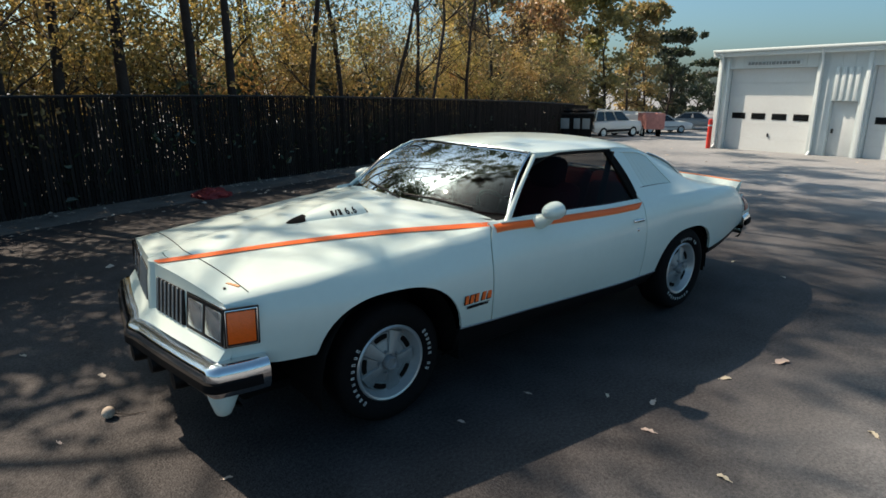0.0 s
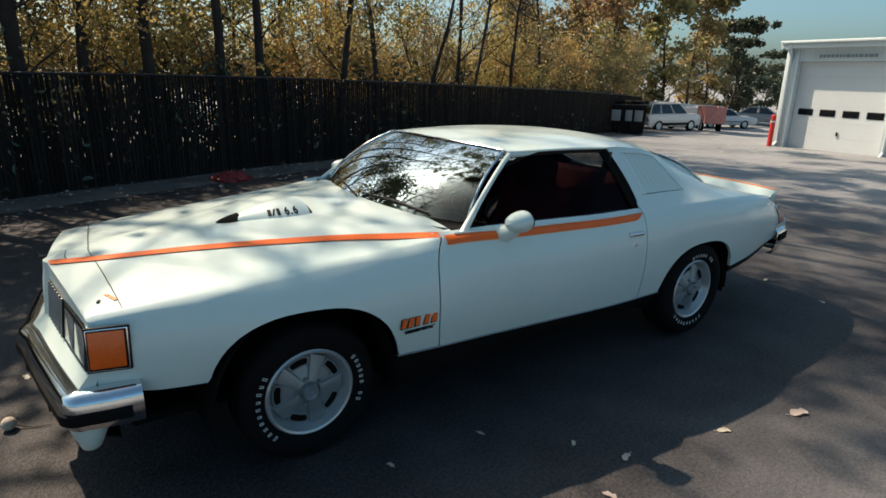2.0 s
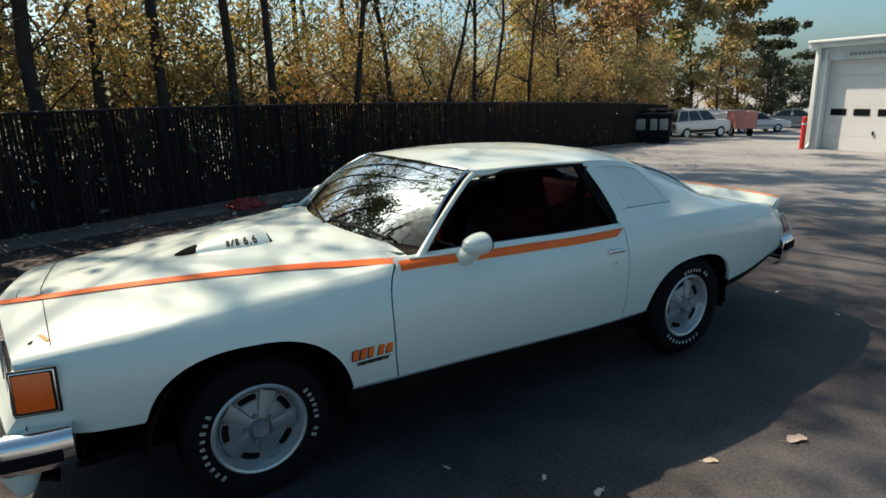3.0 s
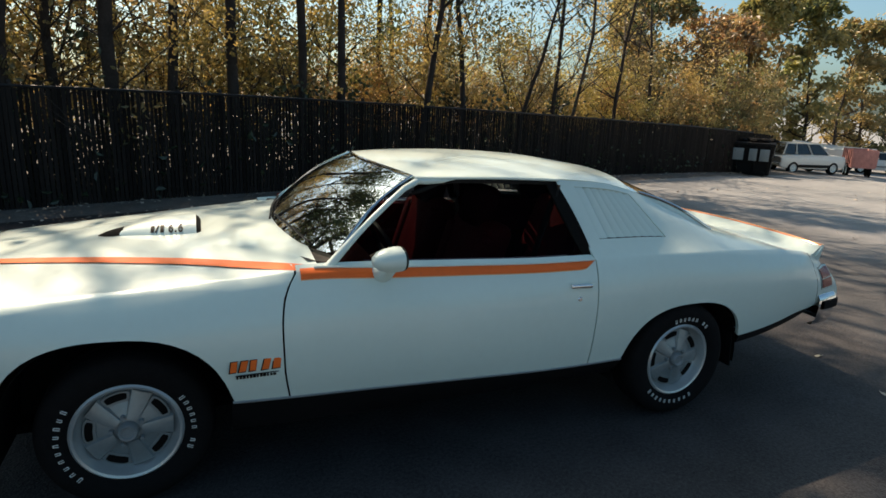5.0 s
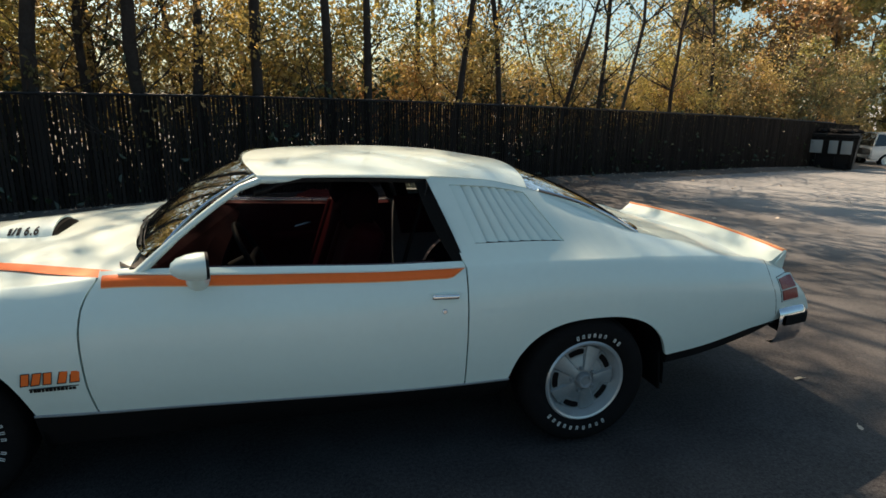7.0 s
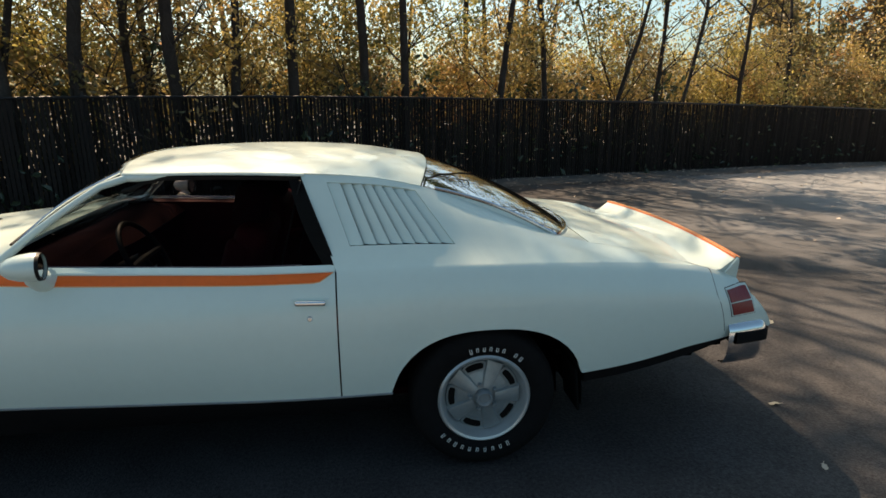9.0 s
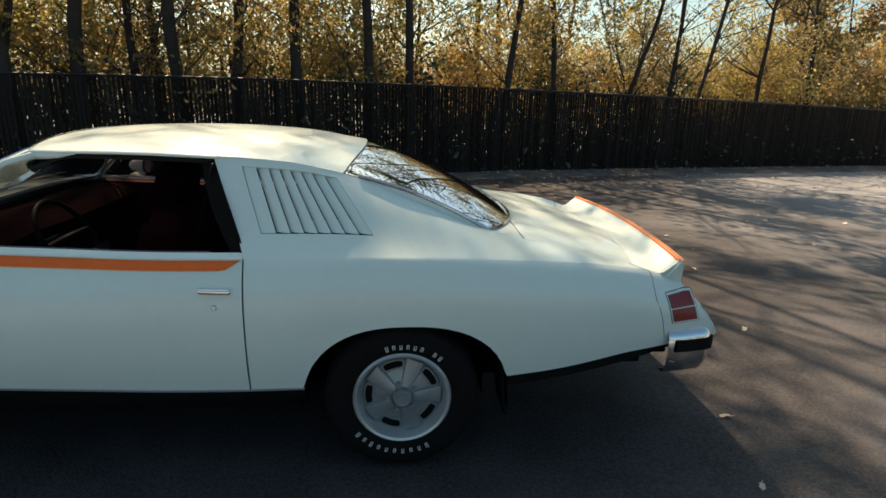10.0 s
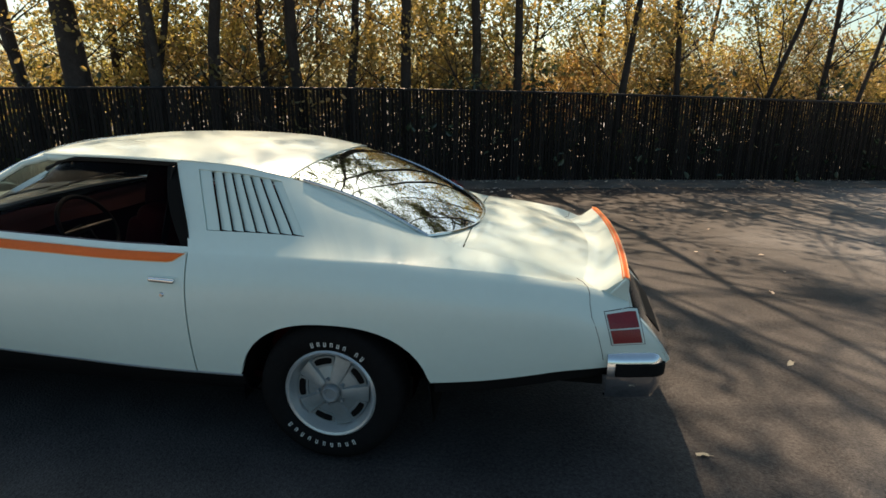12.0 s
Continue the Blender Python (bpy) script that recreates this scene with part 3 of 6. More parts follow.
def trailer(x, y, rz):
    t = thing("utility_trailer", x, y, ground_z(x, y), "faded red steel box trailer with ribbed sides", "trailer", rz=rz)
    t.matrix_world = t.matrix_world @ Matrix.Diagonal((0.62, 0.62, 0.92, 1))
    part("bed", box(bmesh.new(), (3.2, 1.8, 0.12), (0, 0, 0.62), bevel=0.02), RUST, t)
    for s in (-1, 1):
        part("side_panel", box(bmesh.new(), (3.2, 0.05, 0.95), (0, s * 0.9, 1.15), bevel=0.01), RUST, t)
        for k in range(6):
            part("stake", box(bmesh.new(), (0.08, 0.06, 1.02), (-1.5 + 0.6 * k, s * 0.95, 1.14), bevel=0.01), RUST, t)
        for wx in (-0.35, 0.4):
            wheel_simple(t, wx, s * 0.85, 0.34)
        part("fender", box(bmesh.new(), (1.6, 0.24, 0.05), (0, s * 0.98, 0.74), bevel=0.02), BLACK, t)
    for s in (-1.58, 1.58):
        part("end_panel", box(bmesh.new(), (0.05, 1.8, 0.95), (s, 0, 1.15), bevel=0.01), RUST, t)
    part("drawbar", tube(bmesh.new(), [(1.6, 0.5, 0.5), (3.0, 0, 0.48), (1.6, -0.5, 0.5)], 0.05, 6), BLACK, t)
    part("jack", tube(bmesh.new(), [(2.8, 0, 0), (2.8, 0, 0.9)], 0.04, 8), RAIL, t)
    return t


trailer(33.0, 18.7, 48.0)


def boat(x, y, rz):
    b = thing("covered_boat", x, y, ground_z(x, y), "small white boat under a pale cover on a cradle", "boat", rz=rz)
    rows = []
    for i in range(11):
        u = i / 10
        w = 0.95 * (1 - u ** 3) + 0.02
        zk, zt = 0.55 + 0.35 * u ** 3, 1.35 + 0.25 * u ** 2
        px = -2.2 + 4.6 * u
        rows.append([(px, -w, zt), (px, -w * 0.9, zk + 0.35), (px, -w * 0.3, zk), (px, w * 0.3, zk), (px, w * 0.9, zk + 0.35), (px, w, zt), (px, w * 0.4, zt + 0.35 * (1 - u)), (px, 0, zt + 0.5 * (1 - u)), (px, -w * 0.4, zt + 0.35 * (1 - u)), (px, -w, zt)])
    bm = sheet(rows)
    bmesh.ops.holes_fill(bm, edges=[e for e in bm.edges if e.is_boundary], sides=0)
    bmesh.ops.recalc_face_normals(bm, faces=bm.faces)
    part("hull", bm, SUV_PAINT, b)
    for k in (-1.2, 0.9):
        part("cradle", box(bmesh.new(), (0.12, 1.5, 0.62), (k, 0, 0.31), bevel=0.02), BLACK, b)
    return b


boat(36.4, 22.8, 300.0)
tarp = thing("red_tarp_bundle", 0.55, 7.75, ground_z(0.55, 7.75), "crumpled red tarp lying at the foot of the fence", "tarp")
tmp_bm = bmesh.new()
bmesh.ops.create_icosphere(tmp_bm, subdivisions=4, radius=1.0)
for v in tmp_bm.verts:
    v.co = Vector((v.co.x * 0.36, v.co.y * 0.26, max(v.co.z, -0.1) * 0.17)) * (1 + 0.25 * noise.noise(v.co * 2.3) + 0.12 * noise.noise(v.co * 6))
part("cloth", tmp_bm, TARP, tarp)


# ---- trees and shrubs ----
def leaf_quads(bm, centre, spread, count, size, rng, flat=0.8):
    """Scatters bent leaf blades in an uneven clump."""
    for _ in range(count):
        p = Vector((rng.gauss(0, 1), rng.gauss(0, 1), rng.gauss(0, flat)))
        p = Vector(centre) + Vector((p.x * spread, p.y * spread, p.z * spread))
        s = size * rng.uniform(0.6, 1.3)
        u = Vector((rng.gauss(0, 1), rng.gauss(0, 1), rng.gauss(0, 1))).normalized()
        w = u.orthogonal().normalized()
        w = (w * math.cos(rng.uniform(0, 6.28)) + u.cross(w) * math.sin(rng.uniform(0, 6.28))).normalized()
        n_ = u.cross(w) * s * 0.18
        ring = (p - u * s * 0.58, p - u * s * 0.22 + w * s * 0.31 + n_, p + u * s * 0.24 + w * s * 0.27 + n_, p + u * s * 0.62, p + u * s * 0.22 - w * s * 0.29 + n_, p - u * s * 0.24 - w * s * 0.30 + n_)
        vs = [bm.verts.new(q) for q in ring]
        bm.faces.new((vs[0], vs[1], vs[2], vs[3]))
        bm.faces.new((vs[0], vs[3], vs[4], vs[5]))


def branch(bm, rng, start, way, length, r, depth, tips, droop=0.0):
    """A wandering limb that forks."""
    pts, radii = [Vector(start)], [r]
    d = Vector(way).normalized()
    steps = 5
    for i in range(steps):
        d = (d + Vector((rng.gauss(0, 0.12), rng.gauss(0, 0.12), rng.gauss(0.02, 0.08) - droop))).normalized()
        pts.append(pts[-1] + d * length / steps)
        radii.append(r * (1 - 0.72 * (i + 1) / steps))
    tube(bm, pts, radii, 7 if r > 0.05 else 5, cap=False)
    tips.append(pts[-1])
    if depth:
        for _ in range(rng.randint(2, 3)):
            i = rng.randint(2, steps)
            away = (d + Vector((rng.gauss(0, 0.7), rng.gauss(0, 0.7), rng.gauss(0.25, 0.3)))).normalized()
            branch(bm, rng, pts[i], away, length * rng.uniform(0.45, 0.7), radii[i] * 0.7 + 0.003, depth - 1, tips, droop)
    elif length > 0.5:
        tips.append(pts[3])


def tree(seed, height, r, lean, bark, leaves, clumps=46, per=42, size=0.24, low=0.38, bare=(99.0, 99.0)):
    """A slender lot-edge tree: bent trunk, forking limbs, loose crown."""
    rng = random.Random(seed)
    t = thing("tree", 0, 0, 0, "", "tree")
    bm = bmesh.new()
    pts, radii, steps = [Vector((0, 0, -0.15))], [r * 1.25], 12
    d = Vector((lean[0], lean[1], 1)).normalized()
    for i in range(steps):
        bend = 0.045 if i < 4 else 0.09
        d = (d + Vector((rng.gauss(0, bend), rng.gauss(0, bend), 0.02 if i < 4 else 0.045))).normalized()
        pts.append(pts[-1] + d * height / steps)
        radii.append(r * (1 - 0.85 * (i + 1) / steps) * (1 + 0.08 * rng.gauss(0, 1)))
    tube(bm, pts, radii, 10, cap=False)
    tips = []
    for i in range(int(steps * low), steps + 1):
        for _ in range(rng.randint(1, 3)):
            a = rng.uniform(0, 6.28)
            branch(bm, rng, pts[i], (math.cos(a), math.sin(a), rng.uniform(0.35, 0.9)), height * rng.uniform(0.12, 0.24), max(radii[i] * 0.55, 0.012), 1, tips)
    # bare twigs low on the trunk
    for _ in range(16):
        i = rng.randint(1, 5)
        a = rng.uniform(0, 6.28)
        branch(bm, rng, pts[i], (math.cos(a), math.sin(a), rng.uniform(0.3, 1.3)), rng.uniform(0.7, 2.2), rng.uniform(0.010, 0.024), 1, [])
    part("trunk", bm, bark, t, smooth=60)
    bm = bmesh.new()
    tips = [p for p in tips if not bare[0] < p.z < bare[1]] or sorted(tips, key=lambda p: p.z)[:12]
    high = [p for p in tips if p.z > min(bare[1], 11.0)] if bare[1] < 50 or bare[0] > 50 else []
    for k in range(clumps):
        own = high if high and k % 3 else tips
        c = own[rng.randrange(len(own))]
        wide = 0.7 if own is high else 0.25
        leaf_quads(bm, c + Vector((rng.gauss(0, wide), rng.gauss(0, wide), rng.gauss(0, 0.25))), rng.uniform(0.14, 0.28) if own is high else rng.uniform(0.25, 0.55), int(per * rng.uniform(0.5, 1.5) * (1.9 if own is high else 1.0)), size, rng)
    part("crown", bm, leaves, t, smooth=0)
    return t


def shrub(seed, height, spread, leaves, count=2600, size=0.12):
    """Understorey growth: many thin stems from the ground with loose leaf sprays."""
    rng = random.Random(seed)
    s = thing("shrub", 0, 0, 0, "", "shrub")
    bm, tips = bmesh.new(), []
    for k in range(9):
        a = rng.uniform(0, 6.28)
        q = rng.uniform(0.0, 0.5) * spread
        base = Vector((math.cos(a) * q, math.sin(a) * q, -0.1))
        branch(bm, rng, base, (rng.gauss(0, 0.25), rng.gauss(0, 0.25), 1), height * rng.uniform(0.55, 1.0), rng.uniform(0.012, 0.035), 2, tips)
    part("stem", bm, BARK, s, smooth=60)
    bm = bmesh.new()
    n_c = 75
    for k in range(n_c):
        c = tips[rng.randrange(len(tips))].copy()
        c += Vector((rng.gauss(0, 0.3) * spread * 0.4, rng.gauss(0, 0.3) * spread * 0.4, rng.gauss(-0.15, 0.3)))
        c.z = max(c.z, 0.5)
        leaf_quads(bm, c, rng.uniform(0.12, 0.34), int(count / n_c * rng.uniform(0.4, 1.6)), size, rng)
    part("foliage", bm, leaves, s, smooth=0)
    return s


def place(proto, spots, label, group, first):
    """Moves the prototype to the first spot and copies it to the others."""
    for i, (x, y, rz, sc) in enumerate(spots):
        m = pose(x, y, ground_z(x, y), 0, 0, rz) @ Matrix.Diagonal((sc, sc, sc, 1))
        if i == 0 and first:
            proto.matrix_world = m
            ob = proto
        else:
            ob = copy_thing(proto, m)
            ob.scale = (sc, sc, sc)
        tagged(ob, label=label, group=group)


rng = random.Random(21)
near = [(-6.69, 6.53, 0.13, -0.16, 0), (-5.89, 6.83, 0.25, -0.01, 1), (-5.45, 7.3, 0.07, 0.22, 0), (-4.77, 7.24, 0.145, -0.02, 1), (-3.92, 7.55, 0.125, 0.03, 0), (-3.3, 8.6, 0.09, 0.06, 1),
        (-2.22, 8.2, 0.125, -0.04, 1), (-1.42, 8.5, 0.105, -0.02, 0), (-0.45, 8.85, 0.11, -0.03, 0), (0.94, 9.36, 0.105, 0.02, 1), (1.76, 9.66, 0.10, -0.01, 0), (3.8, 10.42, 0.09, 0.10, 0),
        (5.34, 11.0, 0.09, 0.06, 1), (7.0, 11.6, 0.07, 0.10, 0), (8.7, 12.25, 0.08, 0.04, 0), (9.5, 12.75, 0.07, 0.12, 1), (12.1, 13.8, 0.08, -0.03, 0), (14.3, 14.6, 0.08, 0.02, 1)]
for i, (x, y, r, ln, pale) in enumerate(near):
    high = rng.uniform(11.5, 15.5)
    high = min(high, 11.2) if -4.2 < x < -1 else (min(high, 10.8) if x > 5 else (high + 1.0 if x > 1.5 else (17.6 if x > -1 else high)))
    t = tree(100 + i, high, r, (ln, rng.uniform(-0.03, 0.03)), BARK_PALE if pale and i % 4 == 3 else BARK, LEAF_CANOPY, clumps=10 if x < -4.2 else (40 if x < -1 else (98 if x < 1.5 else (74 if x < 2.5 else (62 if x < 5 else (46 if x < 9 else 24))))), per=60, size=0.118, low=0.42, bare=(6.2, 99.0) if x < -4.2 else ((6.9, 99.0) if x < -1 else ((8.8, 14.6) if x < 1.5 else (99.0, 99.0))))
    t.matrix_world = pose(x, y, ground_z(x, y), 0, 0, 0)
    tagged(t, label="slender tree with a bent dark trunk behind the fence", group="trees behind the fence")

def clearing(x, y):
    """Two thin places in the growth where the sky comes down to the fence."""
    if -9.5 < x < -7.5 and 9.5 < y < 12.0:
        return True
    return (0.9 < x < 2.7 + 0.25 * (y - 10)) or x < -5.4 - 0.7 * (y - 6.1)


# further trees, copied from three kinds
kinds = [tree(201, 14.0, 0.10, (0.04, 0.0), BARK, LEAF_CANOPY, 9, 34, 0.2, 0.42, (9.5, 99.0)), tree(202, 12.5, 0.07, (-0.09, 0.04), BARK, LEAF_CANOPY, 9, 34, 0.2, 0.4, (9.5, 99.0)), tree(203, 15.5, 0.12, (0.05, -0.05), BARK_PALE, LEAF_CANOPY, 9, 34, 0.2, 0.42, (9.5, 99.0))]
spots = [[], [], []]
for k in range(24):
    x = -12 + k * 1.1 + rng.uniform(-0.5, 0.5)
    off = rng.uniform(2.5, 9)
    spot = (x - 0.34 * off, fence_y(x, off), rng.uniform(0, 360), rng.uniform(0.75, 1.15))
    if not clearing(spot[0], spot[1]) and not (spot[0] > 5 and k % 2):
        spots[k % 3].append(spot)
for kd, sp in zip(kinds, spots):
    place(kd, sp, "slender woodland tree turning yellow in autumn", "woodland trees", True)
# darker tall trees at the end of the lot
far_kinds = [tree(301, 11.0, 0.2, (0, 0), BARK, LEAF_DARK, 90, 60, 0.42, 0.15), tree(302, 9.5, 0.16, (0.03, 0), BARK, LEAF_OLIVE, 60, 60, 0.34, 0.12), tree(303, 10.5, 0.16, (0.03, 0), BARK, LEAF_GREEN, 60, 60, 0.34, 0.12)]
spots = [[], [], []]
for k, (x, y, sc) in enumerate([(50, 27.5, 0.72), (55, 29.5, 0.72), (60, 31, 0.62), (66, 33, 0.55), (75, 36, 0.45), (86, 41, 0.45)]):
    spots[0].append((x, y, rng.uniform(0, 360), sc))
for k, (x, y, sc) in enumerate([(17, 20, 0.65), (20.5, 21.0, 0.7), (24, 22.0, 0.75), (27, 23.5, 0.8), (30.5, 24.5, 0.85), (34, 25.5, 0.9), (38, 26, 0.9), (42, 26.5, 0.85), (46, 27.5, 0.8), (29, 30, 1.0), (36, 31, 1.0)]):
    spots[1 + k % 2].append((x, y, rng.uniform(0, 360), sc))
for kd, sp in zip(far_kinds, spots):
    place(kd, sp, "full leafy tree at the end of the lot", "trees at the end of the lot", True)
# saplings that fill the gap between the shrubs and the crowns
young = [tree(501, 6.6, 0.045, (0.08, 0.0), BARK, LEAF_GREEN, 29, 35, 0.097, 0.3), tree(502, 7.6, 0.055, (-0.05, 0.03), BARK, LEAF_OLIVE, 29, 37, 0.097, 0.34), tree(503, 5.8, 0.04, (0.12, -0.03), BARK, LEAF_GOLD, 26, 35, 0.091, 0.28)]
spots = [[], [], []]
for k, (x, off) in enumerate([(-7.6, 3.0), (-5.3, 2.6), (-4.1, 3.6), (-2.9, 2.4), (-1.9, 3.4), (-0.9, 2.6), (0.2, 3.8), (3.1, 3.0), (4.4, 2.2), (5.2, 3.6), (6.4, 2.6), (7.9, 3.2), (9.3, 2.4), (10.8, 3.4), (12.4, 2.6), (14.4, 3.2), (16.6, 2.6), (19.0, 3.0)]):
    spots[k % 3].append((x - 0.34 * off, fence_y(x, off), rng.uniform(0, 360), rng.uniform(0.8, 1.1)))
for kd, sp in zip(young, spots):
    place(kd, sp, "young thin tree with loose yellow-green leaves", "saplings behind the fence", True)
# understorey shrubs
sk = [shrub(401, 3.4, 1.2, LEAF_GOLD, 3800, 0.085), shrub(402, 2.8, 1.4, LEAF_GOLD, 3800, 0.083), shrub(403, 4.0, 1.2, LEAF_GREEN, 3300, 0.091), shrub(404, 3.2, 1.3, LEAF_OLIVE, 3300, 0.087)]
spots = [[], [], [], []]
for k in range(72):
    x = -13 + k * 0.58 + rng.uniform(-0.4, 0.4)
    far = k % 8 == 3
    off = rng.uniform(11, 20) if far else (rng.uniform(2.0, 2.9) if k % 2 else rng.uniform(2.3, 5.0))
    sc = rng.uniform(0.65, 0.9) if far else (rng.uniform(0.75, 1.05) if x < 1.5 else rng.uniform(0.7, 1.0))
    which = rng.choice((0, 1, 1)) if far else (rng.choice((2, 3, 0, 0)) if x < -0.5 else rng.choice((0, 0, 1, 1, 2, 3)))
    spot = (x - 0.34 * off, fence_y(x, off))
    if clearing(*spot):
        which, sc = 1, rng.uniform(0.72, 0.92)
    spots[which].append((*spot, rng.uniform(0, 360), sc))
for kd, sp, lb in zip(sk, spots, ("golden leafy shrub behind the fence", "broad golden shrub behind the fence", "green and yellow understorey shrub behind the fence", "low green shrub turning yellow behind the fence")):
    place(kd, sp, lb, "understorey shrubs", True)


# ---- the coupe ----
# x runs from nose to tail, y across, z up; tables hold half of the body, mirrored with s = -1 (driver's side) or 1
car = thing("vintage_coupe", 0, 0, 0, "white seventies muscle coupe with orange stripes and slotted wheels", "car")
XS = [-2.2, -2.0, -1.7, -1.4, -1.0, -0.6, 0.0, 0.5, 0.8, 1.2, 1.6, 2.0, 2.4, 2.68]
Z_LOW = curve(XS, [0.585, 0.53, 0.52, 0.50, 0.46, 0.45, 0.425, 0.405, 0.40, 0.40, 0.41, 0.44, 0.50, 0.55])
Y_LOW = curve(XS, [0.775, 0.815, 0.865, 0.90, 0.93, 0.945, 0.945, 0.945, 0.94, 0.935, 0.93, 0.91, 0.86, 0.79])
Z_WIDE = curve(XS, [0.70, 0.69, 0.70, 0.71, 0.70, 0.70, 0.69, 0.69, 0.70, 0.74, 0.74, 0.72, 0.69, 0.66])
Y_WIDE = curve(XS, [0.79, 0.83, 0.89, 0.935, 0.97, 0.985, 0.985, 0.98, 0.975, 0.97, 0.965, 0.94, 0.885, 0.81])
Z_TOP = curve(XS, [0.845, 0.868, 0.895, 0.922, 0.961, 0.987, 0.968, 0.953, 0.952, 0.955, 0.95, 0.93, 0.885, 0.80])
Y_TOP = curve(XS, [0.76, 0.785, 0.815, 0.835, 0.865, 0.90, 0.91, 0.92, 0.92, 0.92, 0.905, 0.87, 0.81, 0.735])
Z_MID = curve([-2.4, -2.2, -1.8, -1.4, -1.0, -0.6], [0.86, 0.89, 0.94, 0.978, 1.008, 1.03])
ARCHES = ((-1.405, 0.425, 0.775), (1.41, 0.44, 0.682))
SEAM = curve([0.42, 0.6, 0.78, 0.88, 0.94, 1.0], [-0.752, -0.778, -0.783, -0.772, -0.748, -0.705])


def arch_z(x):
    for c, hw, top in ARCHES:
        u = abs(x - c) / hw
        if u < 1:
            z0 = Z_LOW(x) - 0.12
            return max(Z_LOW(x), z0 + (top - z0) * (1 - u ** 2.5) ** (1 / 2.5))
    return Z_LOW(x)


def side_y(x, z):
    zw, yw = Z_WIDE(x), Y_WIDE(x)
    if z < zw:
        return yw - (yw - Y_LOW(x)) * ((zw - z) / max(zw - Z_LOW(x), 0.02)) ** 2
    return yw - (yw - Y_TOP(x)) * min(1.0, (z - zw) / (Z_TOP(x) - zw)) ** 2.3


def nose(x, y):
    """The bow of the nose and the tail in plan."""
    front, rear = max(0.0, 1 - (abs(y) / 0.80) ** 1.12), max(0.0, 1 - (abs(y) / 0.80) ** 1.5)
    return x - 0.105 * front * ease(-1.75, -2.2, x) + 0.07 * rear * ease(2.2, 2.66, x)


def bow(q):
    """How far the front bumper falls back from its pointed middle, at the part q of its half width."""
    return 0.115 * abs(q) ** 1.25 - 0.016 * max(0.0, 1 - abs(q) / 0.14)


def deck(x, w):
    """A point of the hood and fender top: w from 0 at the shoulder to 1 on the centre line."""
    y = Y_TOP(x) * (1 - w)
    zt = Z_TOP(x)
    z = zt + (Z_MID(x) - zt) * (1 - (1 - w) ** 2.4)
    return y, z


def columns(a, b, step=0.05):
    """x stations from a to b, close together at the ends of the wheel arches."""
    xs = {round(a, 4), round(b, 4)}
    x = a
    while x < b:
        xs.add(round(x, 4))
        x += step
    for c, hw, _ in ARCHES:
        for k in range(25):
            q = c - hw * math.cos(math.pi * k / 24)
            if a < q < b:
                xs.add(round(q, 4))
                if k in (0, 24):
                    xs.add(round(q + (0.0004 if k == 0 else -0.0004), 4))
    out = []
    for x in sorted(xs):
        out.append(x)
    return out


def flank(a, b, s, shift=None, top=None):
    """A side panel between two stations; shift(z) bends its cut lines."""
    rows = []
    for x in columns(a, b):
        zb, zt = arch_z(x), Z_TOP(x)
        r = []
        for k in range(13):
            z = zb + (zt - zb) * k / 12
            px = x + (shift(z) - b) * ease(b - 0.3, b, x) if shift else x
            r.append((nose(px, side_y(x, z)), s * side_y(x, z), z))
        rows.append(r)
    return rows


def hood_edge(x):
    """Half width of the hood along the stripe."""
    return HOOD_Y(x)


HOOD_Y = curve([-2.2, -2.0, -1.73, -1.4, -1.14, -0.9, -0.62], [0.055, 0.185, 0.320, 0.475, 0.603, 0.738, 0.890])


def on_deck(x, y, lift=0.0):
    w = 1 - abs(y) / Y_TOP(x)
    _, z = deck(x, w)
    return (nose(x, y), y, z + lift)


def hip_shelf(x):
    """How far the quarter runs flat over the hip before it climbs to the glass."""
    return (0.6 + 0.2 * ease(1.3, 1.6, x)) * (1 - ease(1.65, 2.1, x))


def tail_z(x, q):
    """Height of the trunk deck at x and at the part q of its half width."""
    edge = TAIL_EDGE(x)
    mid = TAIL_MID(x)
    return mid - (mid - edge) * q ** 2.2


TAIL_X = curve([0.545, 0.62, 0.704, 0.775, 0.93], [2.862, 2.815, 2.745, 2.675, 2.655])


def tail_end(z):
    """Station of the sloping tail at a height."""
    return TAIL_X(min(max(z, 0.55), 0.93))


def to_tail(p):
    """Stretches a point of the last stretch of the body on to the sloping tail."""
    if p[0] <= 2.40:
        return Vector(p)
    return Vector((2.40 + (p[0] - 2.40) * (tail_end(p[2]) - 2.40) / 0.288, p[1], p[2]))


